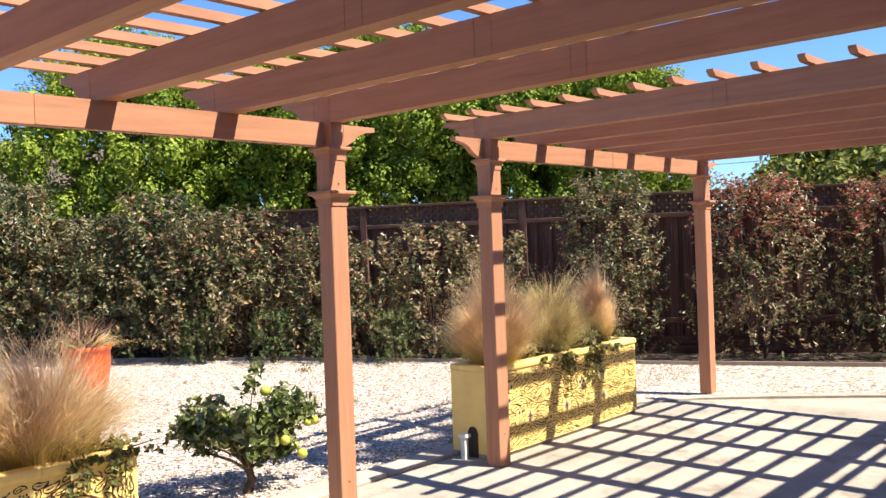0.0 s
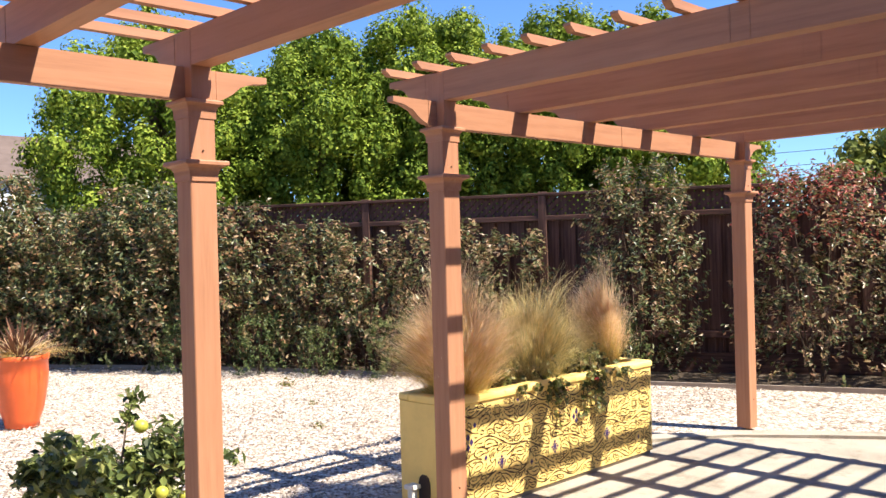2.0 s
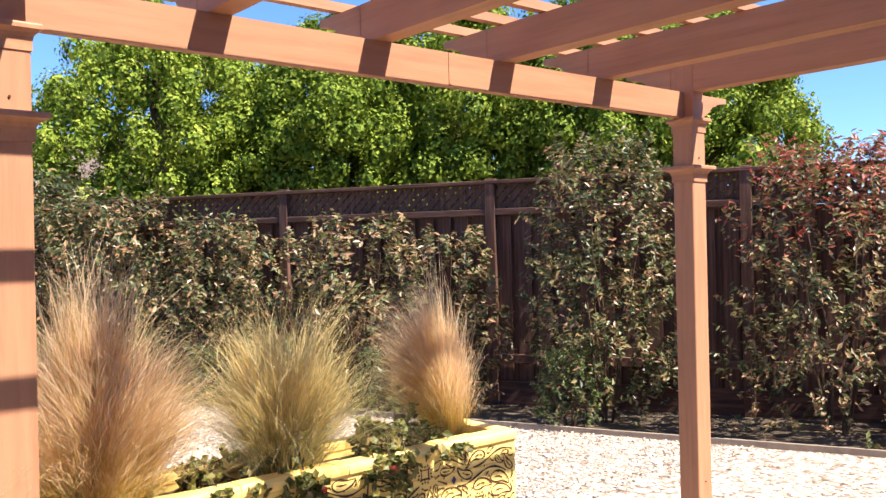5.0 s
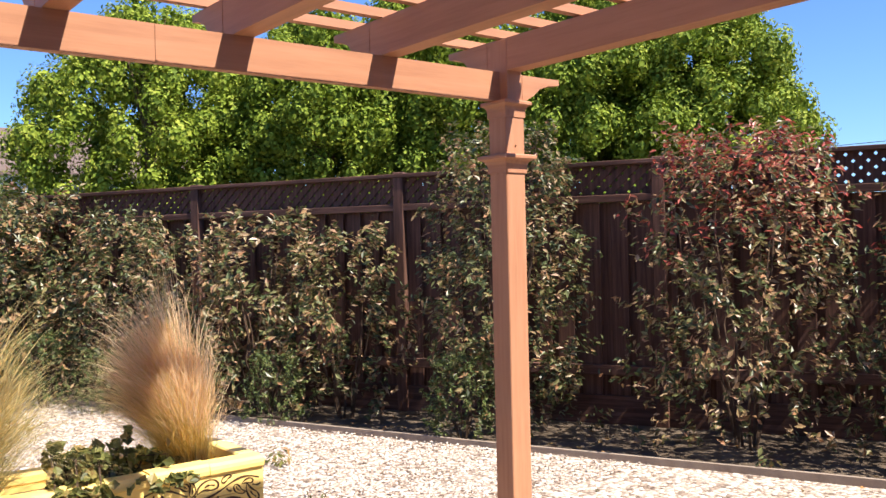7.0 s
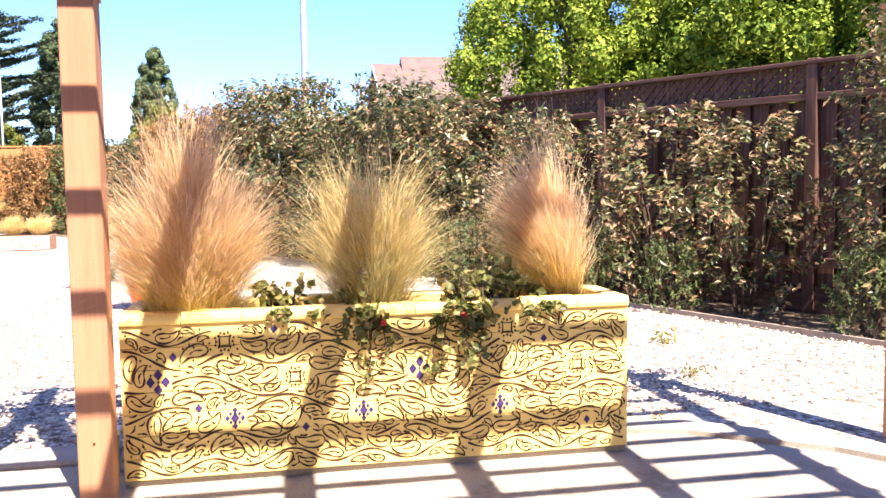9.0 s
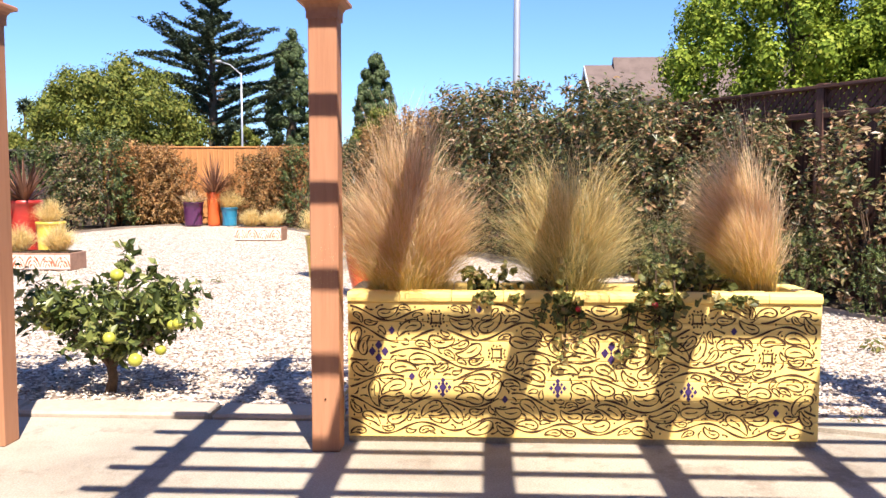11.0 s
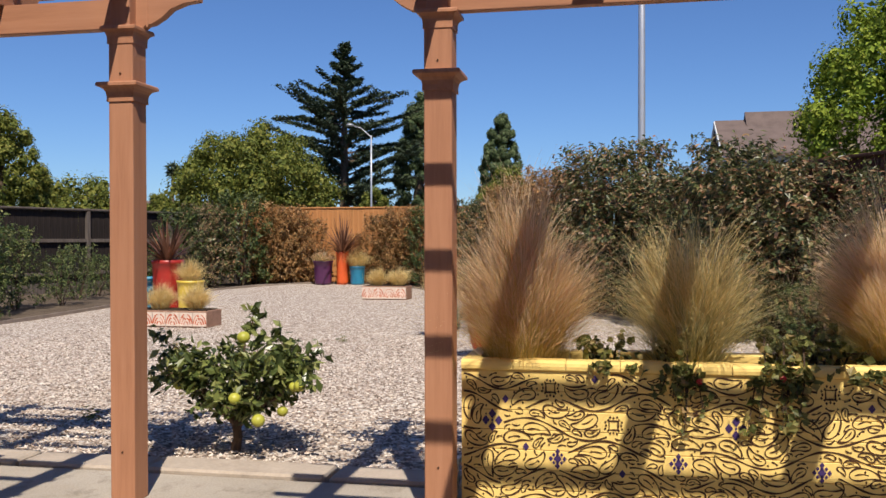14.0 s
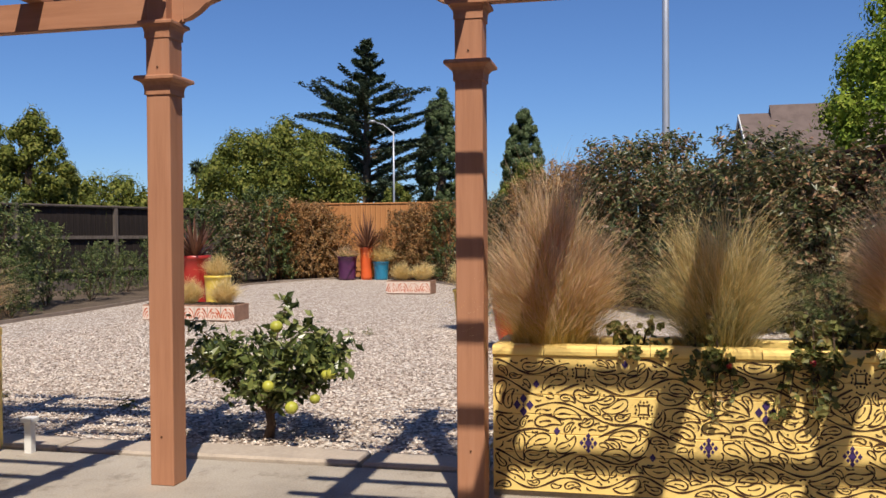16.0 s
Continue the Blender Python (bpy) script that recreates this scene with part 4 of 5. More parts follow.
for px, dep, h, r, s in ((190, 45, 4.4, 3.2, 65), (700, 45, 3.9, 1.5, 66), (935, 50, 5.6, 1.9, 67), (100, 40, 4.2, 2.4, 68), (320, 50, 3.9, 1.6, 69), (560, 50, 3.6, 3.0, 70)):
    x, y = at(px, dep)
    broad_tree("broadleaf_tree", "low olive green tree far behind the fence", s, x, y, h, r, OLIVE_LEAF, 90, 120, 0.12, 0.03, small=0.8)
broad_tree("broadleaf_tree", "dark green tree behind the far fence", 71, -14.0, 48.0, 7.2, 6.0, OLIVE_LEAF, 60, 150, 0.35, 0.1)


def cedar(label, seed, x, y, height, radius):
    rng = np.random.default_rng(seed)
    rnd = random.Random(seed)
    e = thing("cedar_tree", label, "tree", Matrix.Translation((x, y, -0.06)))
    part("trunk", tube([(0, 0, 0), (0.1, 0, height * 0.5), (0, 0, height)], [0.4, 0.25, 0.03], 8), BARK, e)
    bm = bmesh.new()
    P, N, S = [], [], []
    count = 112
    for k in range(count):
        t = (k + 0.5) / count
        z = height * (0.1 + 0.89 * t)
        if t < 0.58:
            L = radius * rnd.uniform(0.5, 1.05) * (0.9 + 0.1 * t)
        elif t < 0.82:
            L = radius * rnd.uniform(0.6, 1.1) * (0.9 - 2.9 * (t - 0.58))
        else:
            L = radius * rnd.uniform(0.7, 1.2) * (0.21 - 0.95 * (t - 0.82)) + 0.12
        a = k * 2.4 + rnd.uniform(-0.5, 0.5)
        d = Vector((math.cos(a), math.sin(a), 0))
        lift, hook = rnd.uniform(0.12, 0.42), rnd.uniform(-0.1, 0.14)
        rise = lambda s: L * (lift * s + hook * s * s)
        tube([Vector((0, 0, z + rise(s))) + d * L * s for s in (0, 0.35, 0.7, 1.0)], [0.09 * (1 - t) + 0.03, 0.06, 0.035, 0.01], 4, bm)
        # flat sprays: a main strand with short side strands swept forward
        strands = [(0.15, 1.0, 0.0)] + [(f, f + rnd.uniform(0.16, 0.34), rnd.choice((-1, 1)) * rnd.uniform(0.25, 0.6)) for f in np.linspace(0.2, 0.78, 4 + int(L))]
        w = Vector((-d.y, d.x, 0))
        for s0, s1, slant in strands:
            steps = max(5, int((s1 - s0) * L * 9))
            for i in range(steps):
                u = i / (steps - 1)
                f = s0 + (s1 - s0) * u
                q = Vector((0, 0, z + rise(min(f, 1.05)))) + d * L * f + w * slant * L * (f - s0)
                for _ in range(7):
                    P.append(tuple(q + w * rnd.gauss(0, 0.11) + Vector((0, 0, rnd.gauss(0.03, 0.075)))))
                    N.append((rnd.gauss(0, 0.5), rnd.gauss(0, 0.5), 1))
                    S.append(rnd.uniform(0.16, 0.34))
    part("limb", bm, BARK, e)
    leaf_cloud("needles", np.array(P), np.array(N), np.array(S), CONIFER_LEAF, e, rng, 0.42, 0.15, 0.1)
    return e


x, y = at(650, 58)
cedar("dark green cedar with layered upswept branches", 80, x, y, 14.2, 5.5)


def palm(x, y, h):
    e = thing("palm_tree", "small distant fan palm", "tree", Matrix.Translation((x, y, -0.06)))
    part("trunk", tube([(0, 0, 0), (0.1, 0, h * 0.6), (0, 0, h)], [0.2, 0.14, 0.12], 6), BARK, e)
    rng = np.random.default_rng(3)
    d = unit(rng, 90)
    leaf_cloud("fronds", np.array([0, 0, h]) + d * 0.5, unit(rng, 90), np.full(90, 1.0), CONIFER_LEAF, e, rng, 0.2, 0.1)


x, y = at(347, 80)
palm(x, y, 7.6)

# ---- street lamps and houses beyond ----


def lamp_pole(label, x, y, h, r, arm):
    e = thing("street_lamp", label, "street lamp", Matrix.Translation((x, y, -0.06)), "street lamps")
    part("pole", tube([(0, 0, 0), (0, 0, h * 0.5), (0, 0, h)], [r, r * 0.85, r * 0.65], 14), STEEL, e, smooth=True)
    part("base_plate", box((-r * 2, -r * 2, 0), (r * 2, r * 2, 0.04), 0.005), STEEL, e)
    ax, ay = arm
    part("arm", tube([(0, 0, h * 0.985), (ax * 0.5, ay * 0.5, h + 0.35), (ax, ay, h + 0.5)], [r * 0.5, r * 0.4, r * 0.4], 8), STEEL, e, smooth=True)
    head = part("lamp_head", rings([(0.05, -0.06), (0.17, -0.04), (0.19, 0.02), (0.1, 0.07), (0.02, 0.08)], 12), STEEL, e, smooth=True)
    head.location = (ax * 1.08, ay * 1.08, h + 0.5)
    return e


lamp_pole("tall galvanised steel street lamp pole behind the hedge", -15.05, 5.82, 9.0, 0.068, (-1.6, 1.4))
x, y = at(697, 44)
lamp_pole("distant grey street lamp with a curved arm", x, y, 6.45, 0.058, (0.25, -0.95))


def far_house():
    """Two-storey house end with a brown gable roof; ridge runs along local y."""
    e = thing("house", "pale grey house with a brown gable roof behind the trees", "house", pose(-40.0, 10.4, -0.06, 0, 0, -1), "neighbouring houses")
    W, L, HE, HR = 6.5, 12.0, 5.0, 6.7
    part("wall", prism([(-W, 0), (0, 0), (0, HE), (-W / 2, HR - 0.15), (-W, HE)], 0, L, "y"), SIDING, e)
    for s in (0, 1):
        x0, x1 = (0.35, -W / 2) if s == 0 else (-W - 0.35, -W / 2)
        zt = HE - 0.2
        bm = prism([(x0, zt), (x1, HR - 0.02), (x1, HR + 0.13), (x0, zt + 0.15)], -0.35, L + 0.35, "y")
        part("roof", bm, ROOF, e)
        part("fascia", prism([(x0, zt - 0.12), (x1, HR - 0.14), (x1, HR + 0.1), (x0, zt + 0.12)], -0.4, -0.352, "y"), WHITE, e, "white fascia board")
    part("roof", prism([(-W / 2 - 0.8, HR - 0.3), (-W / 2, HR + 0.5), (-W / 2 + 0.8, HR - 0.3)], 1.0, L - 0.3, "y"), ROOF, e, "raised brown ridge")
    for z in (1.2, 3.4):
        for y in (1.5, 5, 8.5):
            w = part("window", box((0.0, y, z), (0.06, y + 1.2, z + 1.1)), WHITE, e)
            part("pane", box((0.061, y + 0.08, z + 0.08), (0.07, y + 1.12, z + 1.02)), GLASS_DARK, w)
    w = part("window", box((-W / 2 - 0.4, -0.05, 4.4), (-W / 2 + 0.4, 0.0, 5.3)), WHITE, e)
    part("pane", box((-W / 2 - 0.32, -0.06, 4.48), (-W / 2 + 0.32, -0.051, 5.22)), GLASS_DARK, w)


far_house()


def low_house():
    x, y = at(340, 60)
    e = thing("house", "low distant house with a brown roof", "house", pose(x, y, -0.06, 0, 0, 10), "neighbouring houses")
    part("wall", box((-5, -4, 0), (0, 4, 2.5)), STUCCO, e)
    part("roof", prism([(-5.5, 2.45), (0.5, 2.45), (-2.5, 4.0)], -4.5, 4.5, "y"), ROOF, e)


low_house()

# ---- citrus tree ----


def citrus():
    rnd = random.Random(7)
    rng = np.random.default_rng(7)
    e = thing("citrus_tree", "small citrus tree with glossy leaves and ripening green fruit", "tree", pose(-4.55, 3.31, -0.02))
    bm = tube([(0, -0.02, -0.02), (0.02, 0.01, 0.08), (0.0, -0.01, 0.17), (0.0, 0.0, 0.24)], [0.034, 0.027, 0.026, 0.018], 8)
    tips = []
    for k in range(17):
        a = 2 * math.pi * k / 17 + rnd.uniform(-0.25, 0.25)
        L = rnd.uniform(0.22, 0.44)
        q = Vector((0, 0.0, rnd.uniform(0.12, 0.24)))
        end = Vector((L * 0.9 * math.cos(a), L * 1.08 * math.sin(a), rnd.uniform(0.3, 0.58)))
        mid = q.lerp(end, 0.5) + Vector((rnd.uniform(-.05, .05), rnd.uniform(-.05, .05), -0.02))
        tube([q, q.lerp(mid, 0.5) + Vector((0, 0.01, 0.01)), mid, mid.lerp(end, 0.6), end], [0.013, 0.011, 0.009, 0.006, 0.002], 5, bm)
        tips += [mid.lerp(end, 0.35), mid.lerp(end, 0.6), mid.lerp(end, 0.8), end]
        for _ in range(4):
            f = mid.lerp(end, rnd.uniform(0.4, 1.0))
            t = f + Vector((rnd.uniform(-.13, .13), rnd.uniform(-.13, .13), rnd.uniform(-0.06, 0.1)))
            tube([f, t], [0.004, 0.0015], 4, bm)
            tips.append(t)
    t = Vector((-0.02, 0.1, 0.76))
    tube([(0, 0.02, 0.45), (0, 0.05, 0.62), t], [0.006, 0.004, 0.002], 5, bm)
    tips += [t, t - Vector((0, 0.03, 0.08))]
    part("branch", bm, BARK, e)
    T = np.array([tuple(t) for t in tips])
    idx = np.repeat(np.arange(len(T)), 25)
    P = T[idx] + unit(rng, len(idx)) * rng.uniform(0.01, 0.085, (len(idx), 1))
    P[-24:] = T[idx[-24:]] + unit(rng, 24) * rng.uniform(0.0, 0.03, (24, 1))
    P[:, 2] = np.maximum(P[:, 2], 0.08)
    N = unit(rng, len(idx)) + np.array([0, 0, 0.7]) + P * np.array([1.2, 1.2, 0])
    leaf_cloud("leaves", P, N, rng.uniform(0.04, 0.085, len(idx)), CITRUS_LEAF, e, rng, 0.5, 0.2, 0.3)
    for (x, y, z, r) in ((0.1, 0.08, 0.64, 0.036), (0.22, -0.2, 0.47, 0.033), (0.26, 0.1, 0.34, 0.033), (0.26, 0.23, 0.23, 0.036), (0.16, 0.42, 0.4, 0.033), (0.14, 0.38, 0.39, 0.028), (0.1, 0.3, 0.25, 0.03), (0.16, -0.27, 0.38, 0.024)):
        b = bmesh.new()
        bmesh.ops.create_uvsphere(b, u_segments=14, v_segments=9, radius=r, matrix=Matrix.Translation((x, y, z)) @ Matrix.Diagonal((1, 1, 0.93, 1)))
        part("fruit", b, CITRUS_FRUIT, e, smooth=True)


citrus()

# ---- far pots ----


def pot(colour, x, y, r, h, label, taper=0.8, plant=None, group="glazed pots", square=False, seed=1, belly=0.0):
    e = thing("plant_pot", label, "plant pot", Matrix.Translation((x, y, -0.02)), group)
    prof = [(r * taper, 0), (r * (taper + 0.04), h * 0.1), (r * (0.72 * taper + 0.28) + 0.75 * belly, h * 0.28), (r * (0.5 + taper / 2) + belly, h * 0.52), (r * (0.25 * taper + 0.75) + 0.8 * belly, h * 0.74), (r, h * 0.92), (r * 1.05, h * 0.93), (r * 1.05, h), (r * 0.92, h), (r * 0.9, h * 0.9)]
    part("body", rings(prof, 28, square), POT_MAT[colour], e, smooth=not square)
    part("soil", rings([(r * 0.9, h * 0.88), (r * 0.9, h * 0.9)], 20, square), SOIL, e)
    return e


def spiky(label, x, y, z, n, L, mat, seed):
    rng = np.random.default_rng(seed)
    e = thing("spiky_plant", label, "plant", Matrix.Translation((x, y, z)))
    V, F = [], []
    for k in range(n):
        a, el = rng.uniform(0, 6.283), rng.uniform(0.35, 1.45)
        d = np.array([math.cos(a) * math.cos(el), math.sin(a) * math.cos(el), math.sin(el)])
        s = np.array([-math.sin(a), math.cos(a), 0]) * 0.018
        l = L * rng.uniform(0.6, 1.1)
        b = len(V)
        for t, w in ((0, 1), (0.5, 1.1), (1, 0.1)):
            p = d * l * t - np.array([0, 0, 0.25 * l * t * t * math.cos(el)])
            V += [p - s * w, p + s * w]
        F += [[b, b + 1, b + 3, b + 2], [b + 2, b + 3, b + 5, b + 4]]
    arrays("leaf_rosette", np.array(V), F, mat, e)


BRONZE = mat_leaf("bronze_flax_leaf", [(0.0, (0.09, 0.04, 0.025)), (0.6, (0.2, 0.09, 0.05)), (1.0, (0.32, 0.16, 0.09))], 0.45, 0.4, 0.25)
pot("orange", -8.45, 4.17, 0.225, 0.63, "bright orange glazed pot on the gravel", 0.62, belly=0.03)
spiky("bronze spiky flax plant in the orange pot", -8.45, 4.17, 0.52, 60, 0.5, BRONZE, 1)
feather_grass(26, "drooping tan grass in the orange pot", 0.3, 0.2, 420, 0.2, pose(-8.45, 4.17, 0.53), width=0.004, arching=0.9, reach=1.5)
pot("purple", -21.9, -2.1, 0.25, 0.62, "dark purple glazed pot by the far fence", 0.85)
pot("orange", -22.0, -1.6, 0.17, 0.86, "tall orange glazed pot by the far fence", 0.85)
spiky("bronze spiky flax plant in the tall orange pot", -22.0, -1.6, 0.76, 110, 1.1, BRONZE, 2)
pot("blue", -22.0, -1.2, 0.2, 0.48, "bright blue glazed pot by the far fence", 0.85)
feather_grass(27, "golden feather grass tuft in a blue pot", 0.60, 0.26, 900, 0.0, pose(-22.0, -1.2, 0.4), width=0.0035, gold=GRASS_STRAW, plume=GRASS_STRAW)
feather_grass(28, "grey green tuft in a purple pot", 0.4, 0.25, 300, 0.9, pose(-21.9, -2.1, 0.52), width=0.008)


TILE_EDGE = mat_plain("rusty_tile_edge", (0.34, 0.2, 0.14), 0.7, 0.2, 0.3, 9.0, 0.2)


def tile_box(label, x0, y0, x1, y1, h, seed):
    """A low planter faced with painted tiles."""
    rnd = random.Random(seed)
    e = thing("planter", label, "planter", Matrix.Translation(((x0 + x1) / 2, (y0 + y1) / 2, -0.02)), "tiled planters")
    hx, hy = (x1 - x0) / 2, (y1 - y0) / 2
    part("body", box((-hx, -hy, 0), (hx, hy, h), 0.006), TILE_EDGE, e)
    part("soil", box((-hx + 0.04, -hy + 0.04, h + 0.001), (hx - 0.04, hy - 0.04, h + 0.012)), SOIL, e)
    n = max(2, round(2 * hy / 0.2))
    for k in range(n):
        a, b = -hy + 2 * hy * k / n, -hy + 2 * hy * (k + 1) / n
        t = part("tile", box((hx + 0.001, a + 0.004, 0.02), (hx + 0.012, b - 0.004, h - 0.02)), TILE, e)
        bm = bmesh.new()
        mid, wide = (a + b) / 2, (b - a) * 0.46
        for q in (0.35, 0.68, 1.0):
            # nested arches, the outermost broken at the crown
            for lo, hi in ((0.15, 1.35), (1.8, 2.99)):
                pts = [(mid + math.cos(lo + (hi - lo) * i / 5) * wide * q, 0.03 + math.sin(lo + (hi - lo) * i / 5) * (h - 0.07) * q) for i in range(6)]
                stroke(bm, pts, 0.009, hx + 0.0135)
        for i in range(3):
            diamond(bm, rnd.uniform(a + 0.03, b - 0.03), rnd.uniform(0.05, h - 0.05), rnd.uniform(0.012, 0.022), hx + 0.0137)
        tagged(part("motif", bm, TERRA, t), kind="stuff")
    return e


TILE = mat_plain("cream_tile", (0.68, 0.56, 0.46), 0.5, 0.4, 0.25, 9.0, 0.05)
TERRA = mat_plain("terracotta_red_paint", (0.5, 0.12, 0.055), 0.5, 0.4, 0.25, 9.0, 0.05)
tile_box("low planter with red and white patterned tiles on the gravel", -17.0, 0.53, -16.5, 1.42, 0.26, 1)
feather_grass(29, "small golden feather grass tuft in a tiled planter", 0.44, 0.17, 900, 0.0, pose(-16.75, 0.77, 0.22), width=0.0035, gold=GRASS_STRAW, plume=GRASS_STRAW)
feather_grass(30, "small golden feather grass tuft in a tiled planter", 0.44, 0.17, 900, 0.0, pose(-16.75, 1.2, 0.22), width=0.0035, gold=GRASS_STRAW, plume=GRASS_STRAW)
tile_box("low planter with red and white patterned tiles beside the pots", -11.25, -1.3, -10.8, 0.06, 0.22, 2)
feather_grass(31, "small golden feather grass tuft in a tiled planter", 0.44, 0.17, 900, 0.0, pose(-11.02, -0.2, 0.19), width=0.0035, gold=GRASS_STRAW, plume=GRASS_STRAW)
feather_grass(32, "small golden feather grass tuft in a tiled planter", 0.44, 0.17, 900, 0.0, pose(-11.02, -0.72, 0.19), width=0.0035, gold=GRASS_STRAW, plume=GRASS_STRAW)
pot("red", -13.3, -1.85, 0.25, 0.84, "tall red glazed pot behind a tiled planter", 0.85)
spiky("bronze spiky flax plant in the tall red pot", -13.3, -1.85, 0.76, 120, 0.8, BRONZE, 3)
pot("yellow", -13.05, -1.32, 0.21, 0.52, "yellow glazed pot behind a tiled planter", 0.85)
feather_grass(33, "golden feather grass tuft in a yellow pot", 0.44, 0.17, 900, 0.0, pose(-13.05, -1.32, 0.44), width=0.0035, gold=GRASS_STRAW, plume=GRASS_STRAW)
pot("blue", -13.5, -2.3, 0.18, 0.55, "blue glazed pot behind a tiled planter", 0.85)
pot("mustard", -10.2, 3.36, 0.17, 0.5, "mustard yellow glazed pot on the gravel", 0.75)
feather_grass(34, "golden feather grass tuft in a mustard pot", 0.44, 0.17, 900, 0.0, pose(-10.2, 3.36, 0.47), width=0.0035, gold=GRASS_STRAW, plume=GRASS_STRAW)


# ---- trailing plants in the long planter ----


def trailing_plant(label, seed, y, x, n, spread, hang, flowers, leaf=0.036):
    """Geranium-like stems that spill over the planter's front edge."""
    rng = np.random.default_rng(seed)
    rnd = random.Random(seed)
    e = thing("trailing_plant", label, "plant", Matrix.Translation((x, y, 0.57)), "trailing plants")
    tips = []
    for k in range(n):
        a = rnd.gauss(0, spread)
        up = rnd.uniform(0.02, 0.16)
        pts = [(0, a * 0.4, 0), (0.05, a * 0.7, up), (0.16 + rnd.uniform(-0.08, 0.05), a, up + rnd.uniform(-0.04, 0.06))]
        if rnd.random() < hang:
            pts += [(0.235, a * 1.05, 0.06 - rnd.uniform(0.0, 0.06)), (0.255, a * 1.1 + rnd.uniform(-0.03, 0.03), -rnd.uniform(0.02, 0.2))]
        part("stem", tube(pts, [0.004] * (len(pts) - 1) + [0.0015], 5), STEM, e)
        P = [Vector(p) for p in pts]
        for i in range(len(P) - 1):
            for q in (0.35, 0.7, 1.0):
                tips.append(P[i].lerp(P[i + 1], q))
    T = np.array([tuple(t) for t in tips])
    idx = np.repeat(np.arange(len(T)), 4)
    Q = T[idx] + unit(rng, len(idx)) * rng.uniform(0.005, 0.045, (len(idx), 1))
    Q[:, 0] = np.where((Q[:, 2] < 0.075) & (Q[:, 0] > 0.05), np.maximum(Q[:, 0], 0.245), Q[:, 0])
    N = unit(rng, len(idx)) * 0.8 + np.array([0.6, 0, 0.6])
    leaf_cloud("foliage", Q, N, rng.uniform(0.6, 1.25, len(idx)) * leaf, VINE_LEAF, e, rng, 0.85, 0.25, 0.3)
    for k in range(flowers):
        t = rnd.choice(tips)
        c = np.array(tuple(t)) + np.array([0.03, 0, 0.02])
        P2 = c + unit(rng, 16) * 0.01
        leaf_cloud("flower", P2, unit(rng, 16) + np.array([0.5, 0, 0.5]), np.full(16, 0.011), FLOWER_RED, e, rng, 0.8, 0.2, 0, "small red flower")


FLOWER_RED = mat_leaf("red_petal", [(0.0, (0.5, 0.02, 0.03)), (1.0, (0.7, 0.06, 0.08))], 0.5, 0.3, 0.3)
trailing_plant("straggly geranium with a red flower trailing over the yellow planter", 51, 6.08, -3.87, 20, 0.11, 0.3, 2, 0.04)
trailing_plant("small geranium with a red flower at the planter's edge", 52, 5.62, -3.87, 8, 0.05, 0.6, 1)
trailing_plant("half dry small plant in the yellow planter", 53, 5.3, -3.87, 10, 0.05, 0.0, 0)
trailing_plant("half dry small plant in the yellow planter", 54, 6.2, -3.87, 8, 0.06, 0.0, 0)
trailing_plant("low trailing plant in a yellow planter", 55, 1.88, -3.8, 14, 0.14, 0.3, 0)


# ---- small fittings ----
# a plain white stake with a cap; it holds no lamp
def white_post(label, x, y, h, r):
    e = thing("garden_light", label, "garden light", Matrix.Translation((x, y, 0.0)), "garden lights")
    part("stake", box((-r * 0.45, -r * 0.45, -0.03), (r * 0.45, r * 0.45, h), 0.003), WHITE, e)
    part("cap", box((-r * 0.75, -r * 0.75, h), (r * 0.75, r * 0.75, h + 0.025), 0.004), WHITE, e)
    return e


white_post("short white plastic post at the planter's end", -3.87, 4.645, 0.15, 0.045)
white_post("short white plastic post at the planter's end", -3.93, 2.24, 0.16, 0.045)
# flat dark plate stands for the dark inside of the arched opening
arch_end = thing("utility_box", "dark arched opening in the planter's end, drawn as a flat plate", "utility box", Matrix.Translation((-3.85, 4.7145, 0.0)))
arch = [(-0.045, 0.0), (0.045, 0.0), (0.045, 0.17), (0.035, 0.2), (0.015, 0.215), (-0.015, 0.215), (-0.035, 0.2), (-0.045, 0.17)]
part("cover", prism(arch, 0.0, 0.004, "y"), mat_plain("dark_arch_inside", (0.06, 0.04, 0.03), 0.6, 0.3, 0.2, 9.0, 0.1), arch_end)


def weed(seed, x, y, size):
    rng = np.random.default_rng(seed)
    e = thing("weed", "small green weed in the gravel", "weed", Matrix.Translation((x, y, -0.025)), "weeds in the gravel")
    n = 34
    d = unit(rng, n)
    d[:, 2] = np.abs(d[:, 2]) + 0.15
    leaf_cloud("foliage", d * rng.uniform(0.2, 1, (n, 1)) * size, d + unit(rng, n) * 0.5, np.full(n, size * 0.55), VINE_LEAF, e, rng, 0.3, 0.2)


rw = random.Random(9)
for k, (x, y) in enumerate(((-4.9, 7.6), (-6.3, 5.8), (-7.2, 6.4), (-8.4, 6.9), (-9.0, 5.6), (-6.8, 4.6), (-5.9, 7.9), (-7.9, 7.7), (-6.6, 1.6), (-8.6, 0.8), (-5.4, 0.9), (-9.6, 2.3), (-4.6, 0.6), (-5.2, 2.0))):
    weed(100 + k, x, y, rw.uniform(0.05, 0.13))


def fallen_leaves():
    rng = np.random.default_rng(4)
    n = 420
    s = rng.uniform(-5, 9, n)
    off = np.abs(rng.normal(0.9, 0.6, n))
    P = np.stack([-7.08 + FDX * s + FDY * off, 9.78 + FDY * s - FDX * off, rng.uniform(-0.05, -0.02, n)], 1)
    N = unit(rng, n) * 0.5 + np.array([0, 0, 1])
    return tagged(leaf_cloud("fallen_leaves", P, N, rng.uniform(0.03, 0.075, n), HEDGE_BROWN, None, rng), "dry brown leaves fallen under the hedge", "leaf litter", kind="stuff")


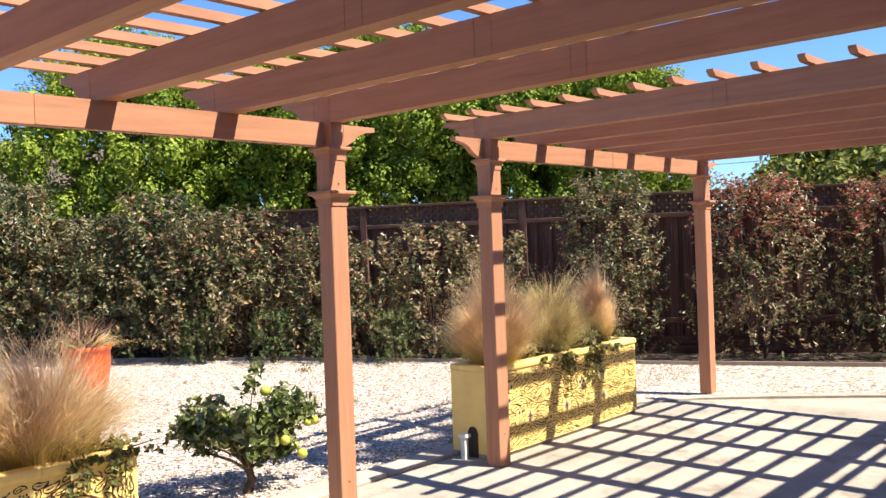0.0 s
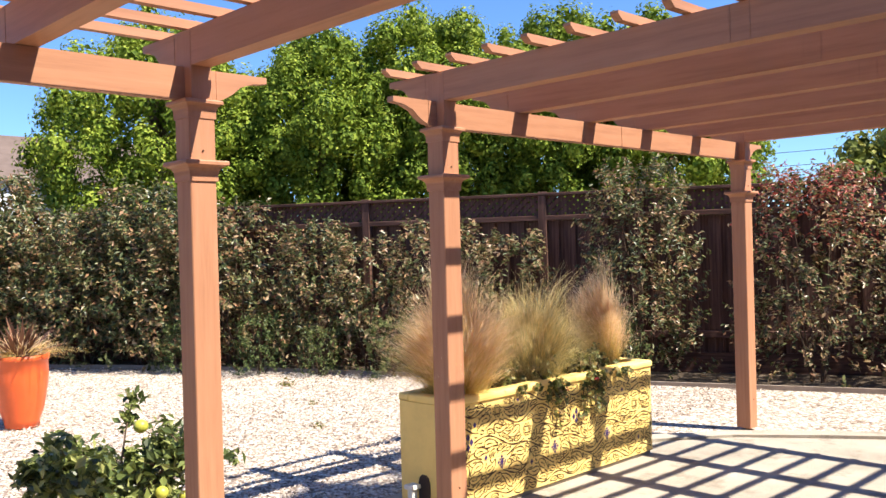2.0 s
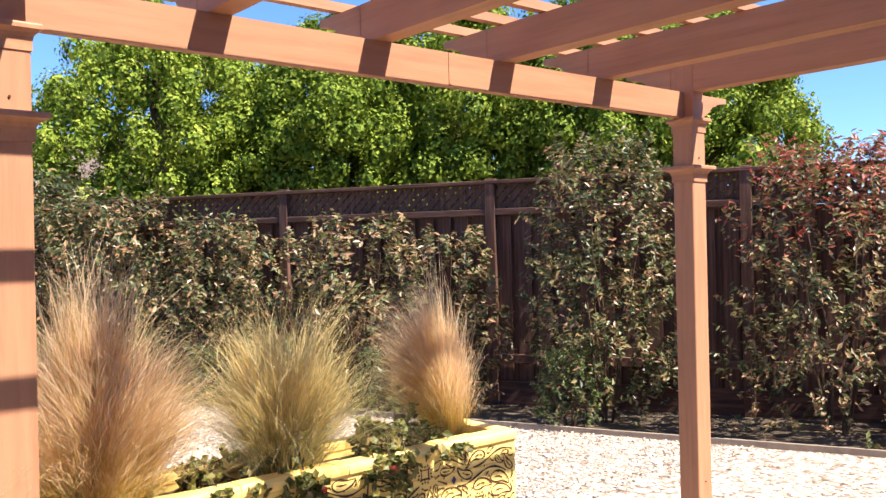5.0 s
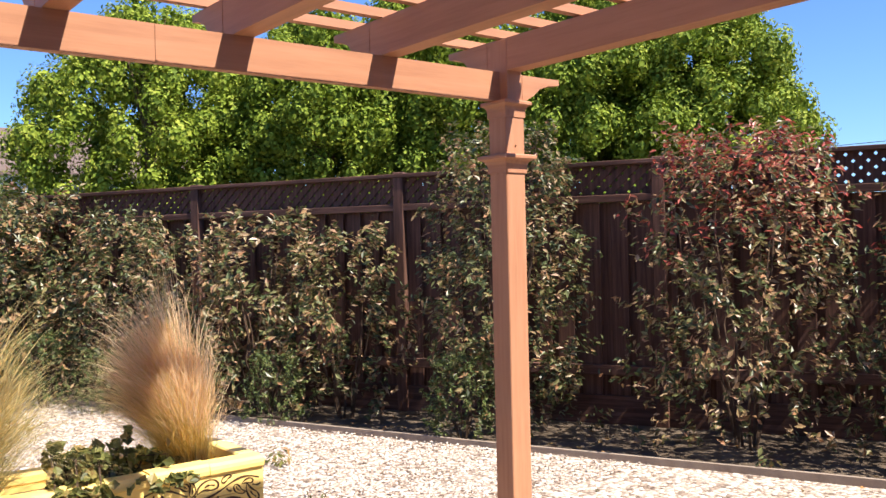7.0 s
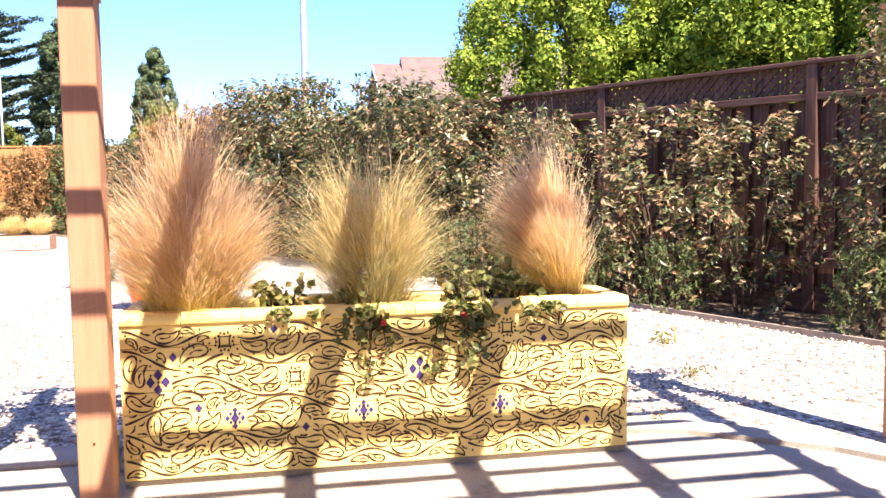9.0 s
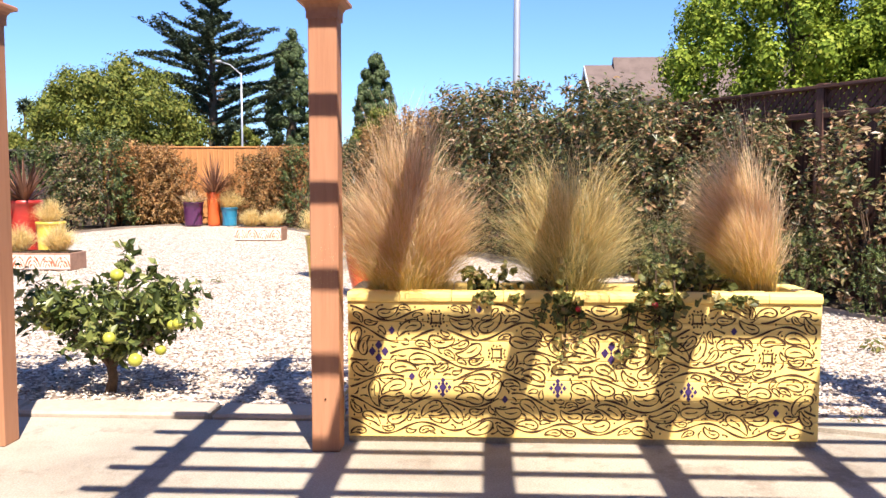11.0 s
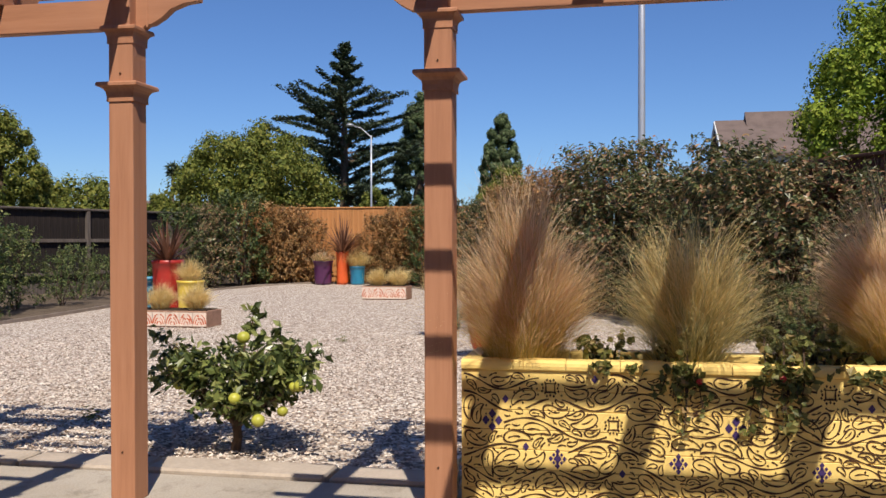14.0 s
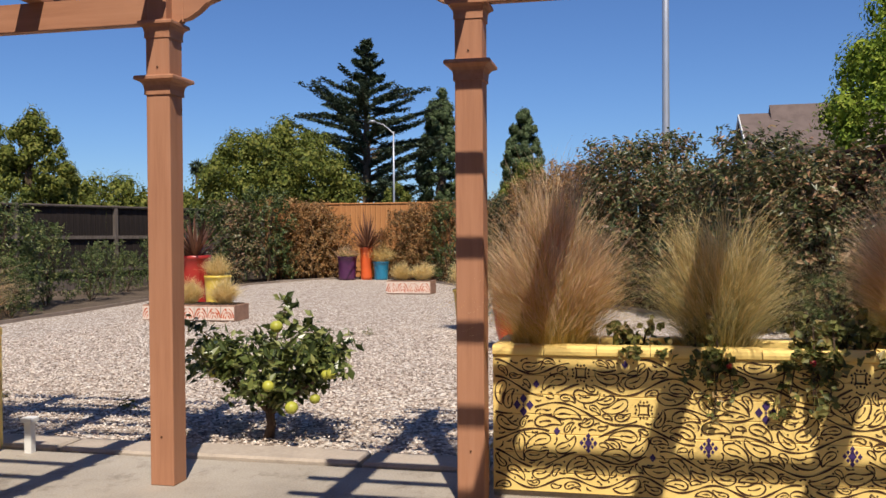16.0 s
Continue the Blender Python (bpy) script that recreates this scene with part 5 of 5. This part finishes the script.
fallen_leaves()
x, y = at(850, 11.5)
spiky("blue green agave standing on the gravel", x, y, -0.02, 46, 0.5, mat_leaf("agave_leaf", [(0.0, (0.06, 0.15, 0.14)), (1.0, (0.16, 0.27, 0.25))], 0.5, 0.4, 0.15), 9)
# leaf-shaped shards stand in for small reddish debris on the kerb
_rng = np.random.default_rng(8)
_n = 26
_P = np.stack([_rng.uniform(-4.2, -4.05, _n), _rng.uniform(3.2, 3.55, _n), np.full(_n, 0.012)], 1)
tagged(leaf_cloud("red_petals", _P, unit(_rng, _n) * 0.5 + np.array([0, 0, 1.0]), _rng.uniform(0.02, 0.05, _n), RED_LEAF, None, _rng), "small reddish leaf-like debris lying on the kerb", "leaf litter", kind="stuff")
# stand-in weed for a small unidentified yellow-green object at the patio corner
weed(140, -4.08, 7.0, 0.06)

def power_lines():
    e = thing("power_line", "thin dark overhead wires", "power line", None)
    for z, dy in ((7.0, 0), (8.0, 0.4)):
        pts = [Vector((-60 + 10 * k, 62 + dy, z - 0.6 * math.sin(math.pi * k / 12))) for k in range(13)]
        part("wire", tube(pts, [0.025] * 13, 4), INK, e)
    for x in (-60, 60):
        part("pole", tube([(x, 62.2, -0.06), (x, 62.2, 8.6)], [0.15, 0.12], 8), BARK, e)


power_lines()


# ---- loose gravel stones ----
def pebbles(count, seed):
    """Loose stones on the gravel next to the patio."""
    rng = np.random.default_rng(seed)
    x = -4.24 - np.abs(rng.normal(0, 1, count)) * 3.6
    y = rng.uniform(-1.5, 9.8, count)
    keep = (y < 9.0 + 0.42 * (x + 5.9)) | ((x > -5) & (y < 9.3))
    x, y = x[keep], y[keep]
    n = len(x)
    sz = rng.uniform(0.005, 0.0135, n)
    base = np.array([(1, 0, 0), (-0.5, 0.87, 0), (-0.5, -0.87, 0), (0.1, 0.1, 0.75), (-0.1, -0.05, -0.6)])
    jit = 1 + rng.normal(0, 0.25, (n, 5, 3))
    V = base[None] * jit * sz[:, None, None] * np.array([1.25, 0.9, 0.8])
    a = rng.uniform(0, 6.28, n)
    c, s_ = np.cos(a)[:, None], np.sin(a)[:, None]
    V = np.stack([V[:, :, 0] * c - V[:, :, 1] * s_, V[:, :, 0] * s_ + V[:, :, 1] * c, V[:, :, 2]], 2)
    V += np.stack([x, y, np.full(n, -0.012)], 1)[:, None, :]
    f = np.array([(0, 1, 3), (1, 2, 3), (2, 0, 3), (1, 0, 4), (2, 1, 4), (0, 2, 4)])
    F = (np.arange(n)[:, None, None] * 5 + f[None]).reshape(-1, 3)
    return tagged(arrays("loose_stones", V, F, STONE), "loose pale gravel stones", "gravel", kind="stuff")


STONE = mat_leaf("gravel_stone", [(0.0, (0.17, 0.13, 0.1)), (0.22, (0.43, 0.34, 0.28)), (0.6, (0.61, 0.52, 0.44)), (1.0, (0.82, 0.76, 0.68))], 0.85, 0.2, 0.0)
pebbles(62000, 2)
